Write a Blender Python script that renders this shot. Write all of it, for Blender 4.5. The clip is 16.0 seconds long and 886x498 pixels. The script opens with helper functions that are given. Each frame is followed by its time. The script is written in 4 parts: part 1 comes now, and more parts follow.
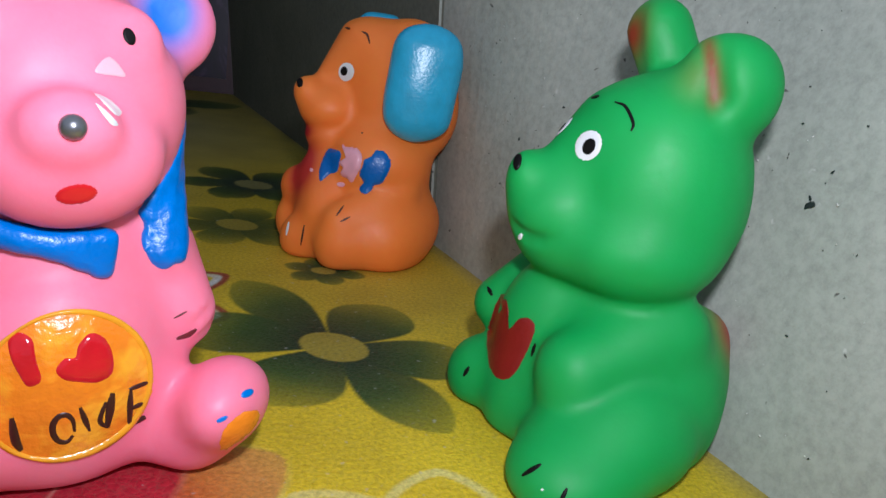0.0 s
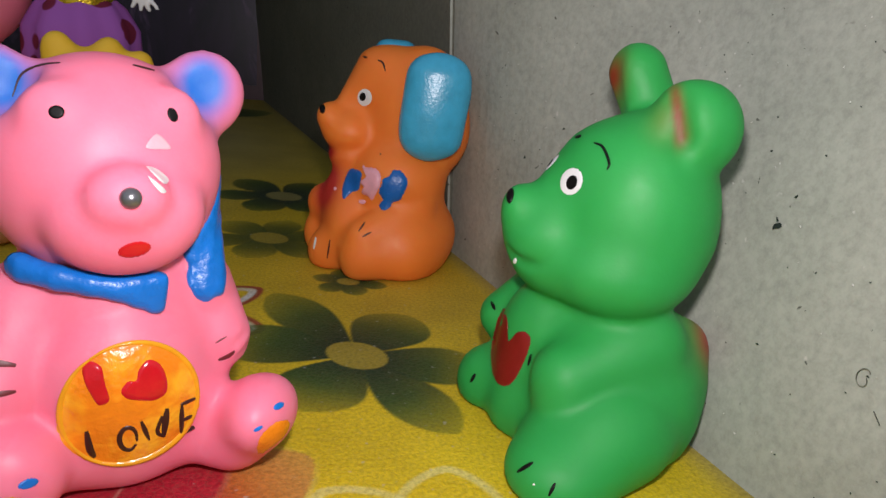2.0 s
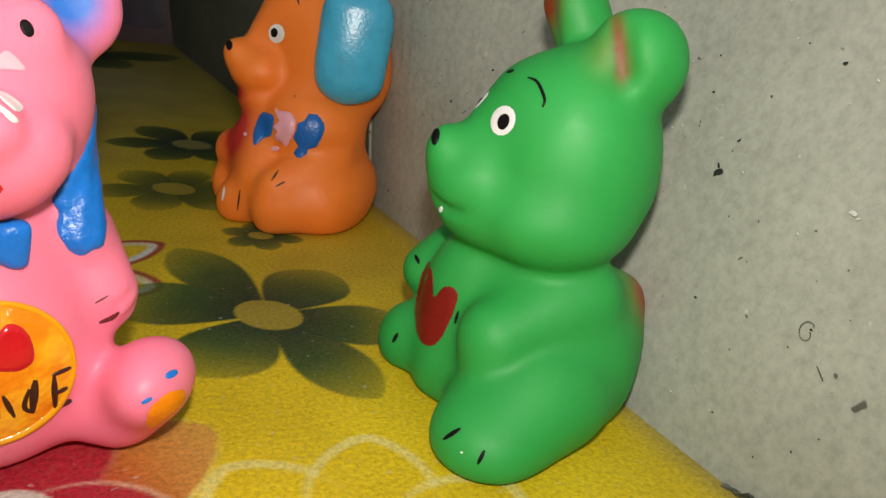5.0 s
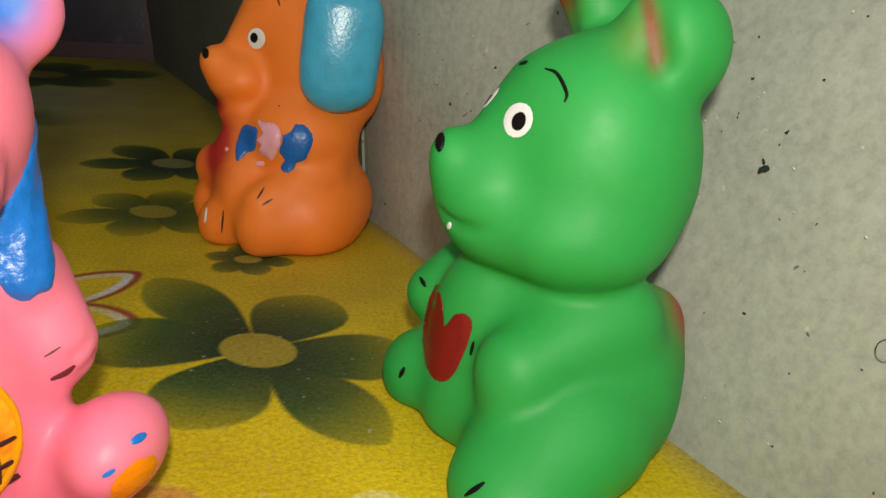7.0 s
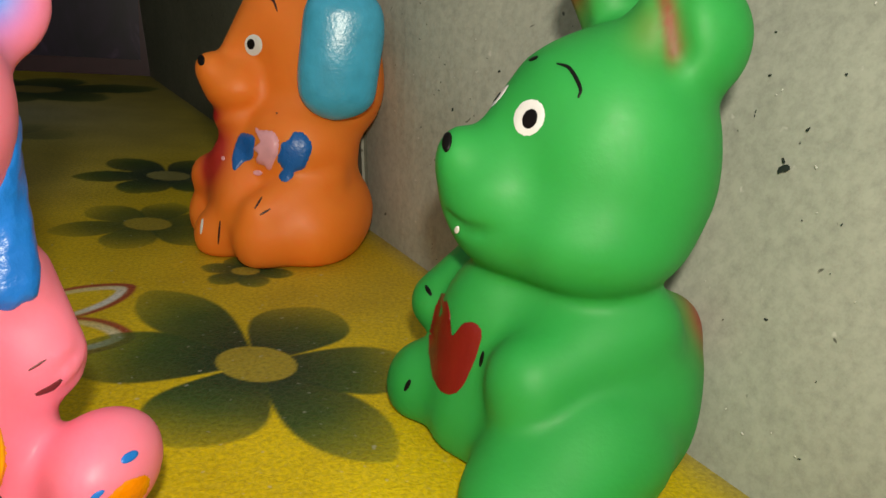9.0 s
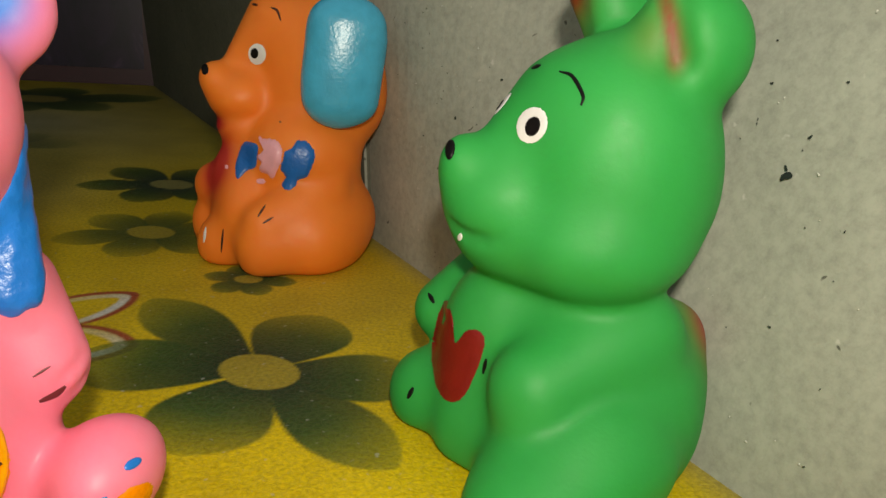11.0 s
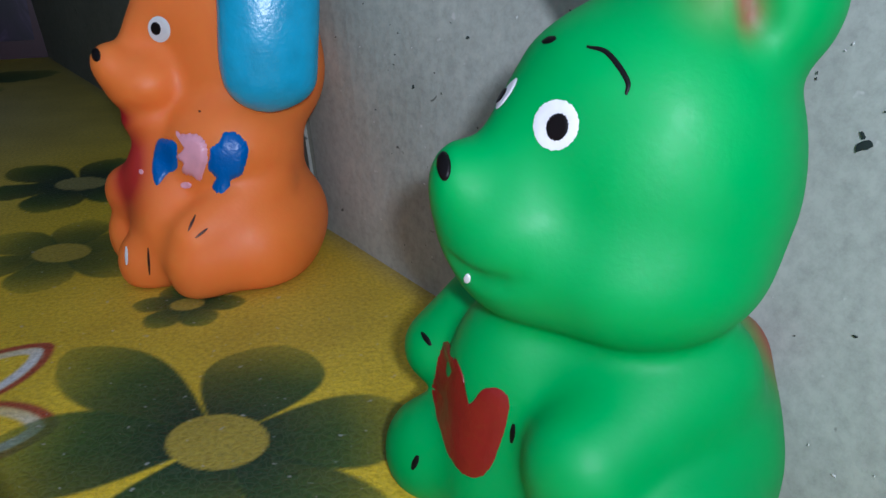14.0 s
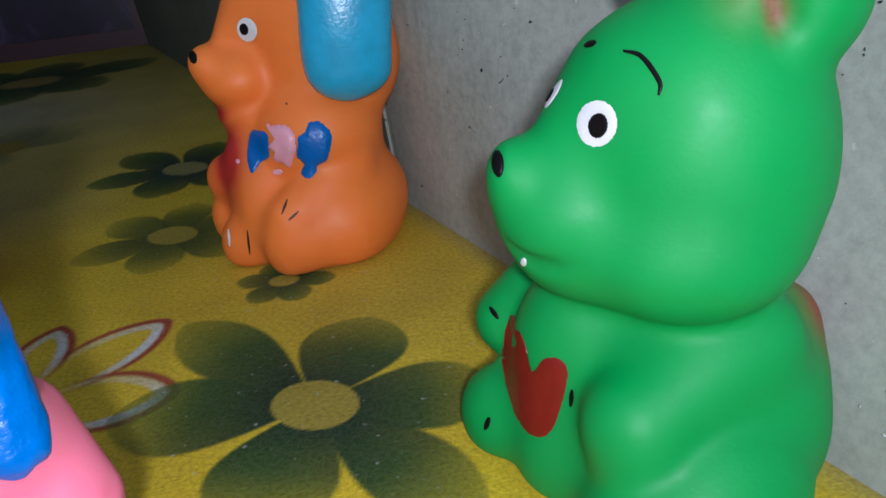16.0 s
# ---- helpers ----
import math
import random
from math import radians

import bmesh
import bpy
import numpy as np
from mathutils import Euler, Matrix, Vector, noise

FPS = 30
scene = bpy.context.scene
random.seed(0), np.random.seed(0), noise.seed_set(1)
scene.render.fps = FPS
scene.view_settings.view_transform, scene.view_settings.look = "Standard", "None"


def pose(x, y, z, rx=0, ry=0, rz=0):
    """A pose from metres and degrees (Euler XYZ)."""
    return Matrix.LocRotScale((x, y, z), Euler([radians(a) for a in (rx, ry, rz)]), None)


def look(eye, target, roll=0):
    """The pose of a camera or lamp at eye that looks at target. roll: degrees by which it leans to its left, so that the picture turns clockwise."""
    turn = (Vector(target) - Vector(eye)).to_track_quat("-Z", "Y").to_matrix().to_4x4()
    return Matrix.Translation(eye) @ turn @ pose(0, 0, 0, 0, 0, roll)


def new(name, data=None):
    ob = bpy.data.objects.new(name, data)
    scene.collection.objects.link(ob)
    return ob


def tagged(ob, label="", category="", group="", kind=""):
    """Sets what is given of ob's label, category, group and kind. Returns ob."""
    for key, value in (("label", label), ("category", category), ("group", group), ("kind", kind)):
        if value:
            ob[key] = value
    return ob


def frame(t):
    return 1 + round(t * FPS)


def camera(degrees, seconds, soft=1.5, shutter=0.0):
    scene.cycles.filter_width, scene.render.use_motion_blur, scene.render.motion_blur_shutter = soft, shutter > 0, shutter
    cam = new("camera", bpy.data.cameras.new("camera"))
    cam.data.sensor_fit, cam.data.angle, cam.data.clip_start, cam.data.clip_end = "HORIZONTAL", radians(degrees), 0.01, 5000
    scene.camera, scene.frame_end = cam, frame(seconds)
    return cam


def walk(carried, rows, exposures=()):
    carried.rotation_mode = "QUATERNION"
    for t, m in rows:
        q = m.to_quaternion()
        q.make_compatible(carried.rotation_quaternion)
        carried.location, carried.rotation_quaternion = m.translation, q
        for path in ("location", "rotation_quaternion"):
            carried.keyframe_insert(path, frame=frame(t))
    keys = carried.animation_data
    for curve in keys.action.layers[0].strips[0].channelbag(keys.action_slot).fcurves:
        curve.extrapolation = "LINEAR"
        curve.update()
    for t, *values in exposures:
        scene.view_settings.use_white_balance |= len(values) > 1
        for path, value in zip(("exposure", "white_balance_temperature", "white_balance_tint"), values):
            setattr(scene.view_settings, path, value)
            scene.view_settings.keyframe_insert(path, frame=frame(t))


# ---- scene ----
cam = camera(60.94, 16.0)
PATH = [
    (0, (0.0079, 0.0208, 0.0818), (0.0192, 0.3078, -0.0048), 7.62),
    (0.5, (0.0077, 0.0207, 0.0818), (0.0174, 0.3080, -0.0040), 7.37),
    (1, (0.0074, 0.0206, 0.0818), (0.0166, 0.3078, -0.0046), 7.31),
    (1.5, (0.0090, 0.0158, 0.0868), (0.0129, 0.3032, 0.0008), 6.40),
    (1.7, (0.0115, 0.0102, 0.0912), (0.0098, 0.2976, 0.0038), 5.86),
    (2, (0.0129, 0.0042, 0.0967), (0.0115, 0.2892, 0.0031), 5.55),
    (2.2, (0.0156, -0.0017, 0.1028), (0.0095, 0.2835, 0.0041), 4.76),
    (2.5, (0.0161, -0.0025, 0.1060), (0.0159, 0.2749, -0.0082), 4.98),
    (2.7, (0.0162, -0.0040, 0.1058), (0.0194, 0.2726, -0.0132), 5.01),
    (3, (0.0152, -0.0039, 0.1068), (0.0163, 0.2692, -0.0173), 4.21),
    (3.5, (0.0155, -0.0039, 0.1070), (0.0184, 0.2686, -0.0185), 4.27),
    (4, (0.0155, 0.0017, 0.1023), (0.0209, 0.2739, -0.0238), 4.93),
    (4.3, (0.0155, 0.0054, 0.0992), (0.0337, 0.2824, -0.0175), 6.77),
    (4.5, (0.0154, 0.0087, 0.0975), (0.0410, 0.2881, -0.0089), 7.42),
    (5, (0.0145, 0.0188, 0.0898), (0.0441, 0.2978, -0.0164), 7.51),
    (7.5, (0.0134, 0.0405, 0.0838), (0.0435, 0.3218, -0.0159), 4.72),
    (8, (0.0126, 0.0422, 0.0822), (0.0419, 0.3247, -0.0143), 4.54),
    (8.5, (0.0128, 0.0443, 0.0809), (0.0447, 0.3263, -0.0164), 4.73),
    (11, (0.0126, 0.0440, 0.0804), (0.0435, 0.3274, -0.0131), 4.65),
    (11.5, (0.0161, 0.0340, 0.0878), (0.0379, 0.3185, -0.0050), 3.30),
    (11.7, (0.0180, 0.0363, 0.0891), (0.0433, 0.3211, 0.0022), 2.93),
    (12, (0.0140, 0.0430, 0.0900), (0.0339, 0.3251, -0.0100), 0.10),
    (12.3, (0.0093, 0.0620, 0.0926), (0.0419, 0.3380, -0.0097), -0.78),
    (12.5, (0.0090, 0.0699, 0.0893), (0.0483, 0.3466, -0.0197), -0.07),
    (12.7, (0.0082, 0.0743, 0.0882), (0.0536, 0.3484, -0.0253), -0.13),
    (13, (0.0076, 0.0785, 0.0852), (0.0611, 0.3510, -0.0283), 0.40),
    (13.5, (0.0088, 0.0805, 0.0842), (0.0614, 0.3510, -0.0345), -0.26),
    (14, (0.0088, 0.0805, 0.0838), (0.0622, 0.3511, -0.0342), -0.04),
    (14.5, (0.0098, 0.0805, 0.0851), (0.0610, 0.3516, -0.0328), -0.56),
    (15, (0.0107, 0.0777, 0.0887), (0.0557, 0.3497, -0.0295), -1.85),
    (15.2, (0.0119, 0.0771, 0.0918), (0.0438, 0.3465, -0.0315), -4.23),
    (15.5, (0.0131, 0.0720, 0.0933), (0.0285, 0.3416, -0.0374), -5.78),
    (16, (0.0117, 0.0711, 0.0921), (0.0278, 0.3401, -0.0397), -5.18),
]
EXPOSURES = [(0, 0.1, 5550, 17), (1.3, 0.06, 5750, 17), (2.0, 0.04, 6400, 21), (3, -0.08, 7200, 11), (4, -0.02, 7550, 9),
             (5, 0.12, 7000, 14), (8.5, 0.18, 7550, 8), (11, 0.1, 7750, 8), (12.3, 0.39, 7200, 14), (13, 0.44, 5750, 17),
             (13.6, 0.2, 5100, 17), (14.6, 0.2, 5100, 17), (16, 0.16, 5350, 18)]
walk(cam, [(t, look(eye, target, roll)) for t, eye, target, roll in PATH], EXPOSURES)

# ---- light: a phone torch beside the lens, in a dark room ----
world = bpy.data.worlds.new("world")
scene.world = world
world.use_nodes = True
world.node_tree.nodes["Background"].inputs["Color"].default_value = (0.75, 0.9, 1.0, 1)
world.node_tree.nodes["Background"].inputs["Strength"].default_value = 0.34
torch = bpy.data.lights.new("torch", "SPOT")
torch.energy = 0.94
torch.spot_size, torch.spot_blend = radians(152), 1.0
torch.color = (1.0, 0.97, 0.93)
torch.shadow_soft_size = 0.005
new("torch", torch).matrix_world = look((0.015, 0.030, 0.114), (-0.005, 0.28, 0.055))


# ---- materials ----
def material(name, rough=0.5, spec=0.5):
    m = bpy.data.materials.new(name)
    m.use_nodes = True
    n = m.node_tree.nodes["Principled BSDF"]
    n.inputs["Roughness"].default_value = rough
    n.inputs["Specular IOR Level"].default_value = spec
    return m, m.node_tree, n


def noise_node(tree, scale, detail=3.0, rough=0.5):
    n = tree.nodes.new("ShaderNodeTexNoise")
    n.inputs["Scale"].default_value = scale
    n.inputs["Detail"].default_value = detail
    n.inputs["Roughness"].default_value = rough
    c = tree.nodes.new("ShaderNodeTexCoord")
    tree.links.new(c.outputs["Object"], n.inputs["Vector"])
    return n


def ramp_node(tree, source, stops):
    r = tree.nodes.new("ShaderNodeValToRGB")
    tree.links.new(source, r.inputs["Fac"])
    e = r.color_ramp.elements
    while len(e) < len(stops):
        e.new(0.5)
    for i, (p, c) in enumerate(stops):
        e[i].position, e[i].color = p, (*c, 1)
    return r


def mix_node(tree, kind, fac, a, b):
    m = tree.nodes.new("ShaderNodeMix")
    m.data_type, m.blend_type = "RGBA", kind
    for socket, value in ((m.inputs[0], fac), (m.inputs[6], a), (m.inputs[7], b)):
        if isinstance(value, (int, float)):
            socket.default_value = value
        elif isinstance(value, tuple):
            socket.default_value = (*value, 1)
        else:
            tree.links.new(value, socket)
    return m.outputs[2]


def bump_node(tree, shader, height, strength, distance):
    b = tree.nodes.new("ShaderNodeBump")
    b.inputs["Strength"].default_value = strength
    b.inputs["Distance"].default_value = distance
    tree.links.new(height, b.inputs["Height"])
    tree.links.new(b.outputs["Normal"], shader.inputs["Normal"])


def rubber(name, colour, rough=0.42, airbrush=False, sss=0.0):
    """Moulded vinyl: an even colour, faint blotches, fine mould grain; airbrushed tints come from the mesh's paint attribute."""
    m, tree, n = material(name, rough, 0.42)
    blot = noise_node(tree, 55, 4)
    tone = ramp_node(tree, blot.outputs["Fac"], [(0.3, (0.9, 0.9, 0.9)), (0.7, (1, 1, 1))])
    col = mix_node(tree, "MULTIPLY", 1.0, colour, tone.outputs["Color"])
    if airbrush:
        a = tree.nodes.new("ShaderNodeAttribute")
        a.attribute_name = "paint"
        col = mix_node(tree, "MIX", a.outputs["Alpha"], col, a.outputs["Color"])
    tree.links.new(col, n.inputs["Base Color"])
    if sss:
        n.inputs["Subsurface Weight"].default_value = sss
        n.inputs["Subsurface Radius"].default_value = (1, 1, 1)
        n.inputs["Subsurface Scale"].default_value = 0.005
    grain = noise_node(tree, 1400, 2)
    wear = noise_node(tree, 180, 3)
    rr = ramp_node(tree, wear.outputs["Fac"], [(0.3, (rough - 0.06,) * 3), (0.7, (rough + 0.08,) * 3)])
    tree.links.new(rr.outputs["Color"], n.inputs["Roughness"])
    bump_node(tree, n, grain.outputs["Fac"], 0.25, 0.0001)
    return m


def enamel(name, colour, rough=0.25, relief=0.3, fade=(1, 1, 1)):
    """Brushed-on hobby paint: glossy, with streaks and uneven cover."""
    m, tree, n = material(name, rough, 0.5)
    streak = noise_node(tree, 260, 4)
    tone = ramp_node(tree, streak.outputs["Fac"], [(0.3, (0.82, 0.82, 0.82)), (0.75, fade)])
    tree.links.new(mix_node(tree, "MULTIPLY", 1.0, colour, tone.outputs["Color"]), n.inputs["Base Color"])
    lumps = noise_node(tree, 900, 3)
    bump_node(tree, n, lumps.outputs["Fac"], relief, 0.0003)
    return m


M_GREEN = rubber("green_vinyl", (0.013, 0.35, 0.064), 0.56, True, 0.45)
M_ORANGE = rubber("orange_vinyl", (1.0, 0.24, 0.03), 0.5, True, 0.45)
M_PINK = rubber("pink_vinyl", (0.97, 0.22, 0.33), 0.48, True, 0.45)
M_PEACH = rubber("peach_vinyl", (0.78, 0.30, 0.13), 0.45)
M_YELLOW = rubber("yellow_vinyl", (0.88, 0.52, 0.03), 0.45)
M_BLUE = enamel("blue_enamel", (0.002, 0.17, 0.62), 0.34, 0.6)
M_SKYBLUE = enamel("sky_blue_enamel", (0.05, 0.44, 0.68), 0.27, 0.35)
M_NAVY = enamel("deep_blue_enamel", (0.003, 0.13, 0.46), 0.34, 0.6)
M_BLACK = enamel("black_paint", (0.006, 0.005, 0.005), 0.45, 0.1)
M_BLACK.node_tree.nodes["Principled BSDF"].inputs["Specular IOR Level"].default_value = 0.15
M_MAROON = enamel("faded_maroon_paint", (0.14, 0.018, 0.022), 0.45, 0.2)
M_BROWN = enamel("dark_brown_paint", (0.045, 0.012, 0.008), 0.4)
M_WHITE = enamel("white_paint", (0.82, 0.82, 0.80), 0.3)
M_RED = enamel("dark_red_paint", (0.23, 0.012, 0.008), 0.35)
M_SCARLET = enamel("scarlet_gloss_paint", (0.62, 0.012, 0.018), 0.12)
M_GOLD = enamel("orange_yellow_gloss_paint", (0.92, 0.25, 0.008), 0.17, 0.9)
_t = M_GOLD.node_tree
_n = _t.nodes["Principled BSDF"]
_f = ramp_node(_t, noise_node(_t, 110, 3, 0.6).outputs["Fac"], [(0.46, (0, 0, 0)), (0.62, (0.75, 0.75, 0.75))])
_t.links.new(mix_node(_t, "MIX", _f.outputs["Color"], _n.inputs["Base Color"].links[0].from_socket, (0.95, 0.47, 0.02)), _n.inputs["Base Color"])
M_AMBER = enamel("amber_gloss_paint", (0.90, 0.38, 0.012), 0.14, 0.5)
M_ROSE = enamel("pale_pink_paint", (0.90, 0.42, 0.48), 0.35)
M_SILVER, _t, _n = material("silver_paint", 0.3, 0.5)
_n.inputs["Metallic"].default_value = 0.75
_n.inputs["Base Color"].default_value = (0.22, 0.22, 0.23, 1)
bump_node(_t, _n, noise_node(_t, 700, 2).outputs["Fac"], 0.3, 0.0002)


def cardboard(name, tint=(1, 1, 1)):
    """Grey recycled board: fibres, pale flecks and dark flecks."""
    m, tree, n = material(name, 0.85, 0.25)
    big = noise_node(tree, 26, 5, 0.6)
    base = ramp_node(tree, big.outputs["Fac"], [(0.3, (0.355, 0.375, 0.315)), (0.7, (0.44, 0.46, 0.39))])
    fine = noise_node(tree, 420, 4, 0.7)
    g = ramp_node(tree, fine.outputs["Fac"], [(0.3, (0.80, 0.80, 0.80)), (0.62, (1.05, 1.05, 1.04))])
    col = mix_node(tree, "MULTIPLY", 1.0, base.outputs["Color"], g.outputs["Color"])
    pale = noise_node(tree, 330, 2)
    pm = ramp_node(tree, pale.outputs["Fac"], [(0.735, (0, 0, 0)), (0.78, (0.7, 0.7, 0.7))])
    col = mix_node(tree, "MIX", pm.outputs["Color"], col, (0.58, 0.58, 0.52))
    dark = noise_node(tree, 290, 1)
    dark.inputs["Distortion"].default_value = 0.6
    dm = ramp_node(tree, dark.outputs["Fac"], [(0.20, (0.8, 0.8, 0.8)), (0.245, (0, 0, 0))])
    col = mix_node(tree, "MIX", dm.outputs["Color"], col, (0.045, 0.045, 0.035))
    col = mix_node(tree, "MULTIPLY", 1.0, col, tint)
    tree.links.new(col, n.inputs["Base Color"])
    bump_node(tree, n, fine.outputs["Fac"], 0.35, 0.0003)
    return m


M_BOARD = cardboard("grey_cardboard")
# same board tinted down: the shade of the back walls is in the colour
M_BOARD_SHADED = cardboard("shaded_grey_cardboard", (0.42, 0.40, 0.36))
M_FLECK, _t, _n = material("dark_fibre_fleck", 0.8, 0.2)
_n.inputs["Base Color"].default_value = (0.02, 0.03, 0.025, 1)
M_PALE, _t, _n = material("pale_fibre_fleck", 0.8, 0.2)
_n.inputs["Base Color"].default_value = (0.62, 0.62, 0.56, 1)
M_TORN, _t, _n = material("torn_board_edge", 0.9, 0.2)
_c = ramp_node(_t, noise_node(_t, 300, 4).outputs["Fac"], [(0.4, (0.05, 0.055, 0.04)), (0.65, (0.25, 0.26, 0.21))])
_t.links.new(_c.outputs["Color"], _n.inputs["Base Color"])


def printed_sheet():
    """Embossed printed oilcloth: the print is a colour attribute; fine leather-like emboss and grain on top."""
    m, tree, n = material("printed_oilcloth", 0.55, 0.3)
    a = tree.nodes.new("ShaderNodeAttribute")
    a.attribute_name = "print"
    grain = noise_node(tree, 900, 3, 0.7)
    g = ramp_node(tree, grain.outputs["Fac"], [(0.3, (0.68, 0.68, 0.68)), (0.62, (1.08, 1.08, 1.08))])
    col = mix_node(tree, "MULTIPLY", 1.0, a.outputs["Color"], g.outputs["Color"])
    blot = noise_node(tree, 38, 4)
    b = ramp_node(tree, blot.outputs["Fac"], [(0.3, (0.82, 0.80, 0.78)), (0.65, (1, 1, 1))])
    col = mix_node(tree, "MULTIPLY", 1.0, col, b.outputs["Color"])
    lint = noise_node(tree, 520, 1)
    lm = ramp_node(tree, lint.outputs["Fac"], [(0.70, (0, 0, 0)), (0.80, (0.4, 0.4, 0.4))])
    col = mix_node(tree, "MIX", lm.outputs["Color"], col, (0.5, 0.5, 0.45))
    vo = tree.nodes.new("ShaderNodeTexVoronoi")
    vo.feature = "DISTANCE_TO_EDGE"
    vo.inputs["Scale"].default_value = 620
    tc = tree.nodes.new("ShaderNodeTexCoord")
    warp = noise_node(tree, 260, 2)
    off = tree.nodes.new("ShaderNodeVectorMath")
    off.operation = "SCALE"
    off.inputs["Scale"].default_value = 0.004
    tree.links.new(warp.outputs["Color"], off.inputs[0])
    add = tree.nodes.new("ShaderNodeVectorMath")
    tree.links.new(tc.outputs["Object"], add.inputs[0])
    tree.links.new(off.outputs["Vector"], add.inputs[1])
    tree.links.new(add.outputs["Vector"], vo.inputs["Vector"])
    vein = ramp_node(tree, vo.outputs["Distance"], [(0.0, (0.07, 0.07, 0.07)), (0.12, (0, 0, 0))])
    col = mix_node(tree, "MIX", vein.outputs["Color"], col, (0.30, 0.32, 0.20))
    tree.links.new(col, n.inputs["Base Color"])
    bump_node(tree, n, vo.outputs["Distance"], 0.35, 0.0005)
    return m


M_SHEET = printed_sheet()

# ---- mesh helpers ----
MM = 0.001


def mesh_object(name, verts, faces, mats, index=None, smooth=False):
    me = bpy.data.meshes.new(name)
    me.from_pydata([tuple(v) for v in verts], [], [tuple(f) for f in faces])
    for m in mats:
        me.materials.append(m)
    if index is not None:
        me.polygons.foreach_set("material_index", np.asarray(index, dtype=np.int32))
    if smooth:
        me.polygons.foreach_set("use_smooth", np.ones(len(me.polygons), dtype=bool))
    me.update()
    return new(name, me)


def ball(c, r, yaw=0.0, pitch=0.0, roll=0.0):
    """An ellipsoid, as a signed distance in millimetres. yaw, pitch, roll turn it (degrees)."""
    c = np.array(c, float)
    r = np.array(r if np.ndim(r) else (r, r, r), float)
    turn = np.array(Euler([radians(pitch), radians(roll), radians(yaw)]).to_matrix())

    def d(p):
        q = (p - c) @ turn
        k0 = np.sqrt(((q / r) ** 2).sum(-1))
        k1 = np.sqrt(((q / (r * r)) ** 2).sum(-1)) + 1e-9
        return k0 * (k0 - 1) / k1
    return d


def limb(a, b, ra, rb):
    """A tapered round limb from a to b."""
    a, b = np.array(a, float), np.array(b, float)

    def d(p):
        t = np.clip(((p - a) @ (b - a)) / ((b - a) @ (b - a)), 0, 1)
        return np.sqrt(((p - a - t[..., None] * (b - a)) ** 2).sum(-1)) - (ra + (rb - ra) * t)
    return d


def slab(c, h, r, yaw=0.0, pitch=0.0, roll=0.0):
    """A rounded box with half sizes h and edge radius r."""
    c, h = np.array(c, float), np.array(h, float)
    turn = np.array(Euler([radians(pitch), radians(roll), radians(yaw)]).to_matrix())

    def d(p):
        q = np.abs((p - c) @ turn) - (h - r)
        return np.sqrt((np.maximum(q, 0) ** 2).sum(-1)) + np.minimum(q.max(-1), 0) - r
    return d


def blend(a, b, k):
    h = np.maximum(k - np.abs(a - b), 0) / k
    return np.minimum(a, b) - h * h * k / 4


def carve(a, b, k):
    return -blend(-a, b, k)


def solid(p, parts, floor_cut=True):
    """The joined distance field of parts: (shape, softness, cut)."""
    f = None
    for shape, k, cut in parts:
        d = shape(p)
        f = d if f is None else (carve(f, d, k) if cut else blend(f, d, k))
    if floor_cut:
        f = -blend(-f, p[..., 2], 2.0)
    return f


def skin(parts, lo, hi, step, floor_cut=True):
    """Surface nets over the field: vertices in millimetres and quads."""
    ax = [np.arange(l, h + step, step) for l, h in zip(lo, hi)]
    p = np.stack(np.meshgrid(*ax, indexing="ij"), -1)
    f = solid(p, parts, floor_cut)
    n = np.array(f.shape)
    inside = f < 0
    total, count = np.zeros((*(n - 1), 3)), np.zeros(n - 1)
    edges = []
    for a in range(3):
        s0, s1 = [slice(None)] * 3, [slice(None)] * 3
        s0[a], s1[a] = slice(0, -1), slice(1, None)
        f0, f1 = f[tuple(s0)], f[tuple(s1)]
        cross = (f0 < 0) != (f1 < 0)
        idx = np.argwhere(cross)
        t = f0[cross] / (f0[cross] - f1[cross])
        q = np.stack([ax[i][idx[:, i]] for i in range(3)], -1)
        q[:, a] += t * step
        b, c = (a + 1) % 3, (a + 2) % 3
        for db in (0, 1):
            for dc in (0, 1):
                k = idx.copy()
                k[:, b] -= db
                k[:, c] -= dc
                ok = ((k >= 0) & (k < n - 1)).all(1)
                np.add.at(total, tuple(k[ok].T), q[ok])
                np.add.at(count, tuple(k[ok].T), 1)
        edges.append((a, idx, inside[tuple(s0)][cross]))
    number = -np.ones(n - 1, dtype=int)
    live = count > 0
    number[live] = np.arange(live.sum())
    verts = total[live] / count[live][:, None]
    faces = []
    for a, idx, first in edges:
        b, c = (a + 1) % 3, (a + 2) % 3
        ring = []
        for db, dc in ((0, 0), (1, 0), (1, 1), (0, 1)):
            k = idx.copy()
            k[:, b] -= db
            k[:, c] -= dc
            k = np.clip(k, 0, n - 2)
            ring.append(number[tuple(k.T)])
        ring = np.stack(ring, 1)
        ring[first == 0] = ring[first == 0][:, ::-1]
        faces.append(ring[(ring >= 0).all(1)])
    faces = np.concatenate(faces)[:, ::-1]
    # one relaxing pass takes the grid's steps out
    for _ in range(2):
        s, w = np.zeros_like(verts), np.zeros(len(verts))
        for i in range(4):
            u, v = faces[:, i], faces[:, (i + 1) % 4]
            np.add.at(s, u, verts[v]); np.add.at(s, v, verts[u])
            np.add.at(w, u, 1); np.add.at(w, v, 1)
        verts = verts * 0.5 + 0.5 * s / np.maximum(w, 1)[:, None]
    if floor_cut:
        verts[:, 2] = np.maximum(verts[:, 2], 0.0)
    return verts, faces


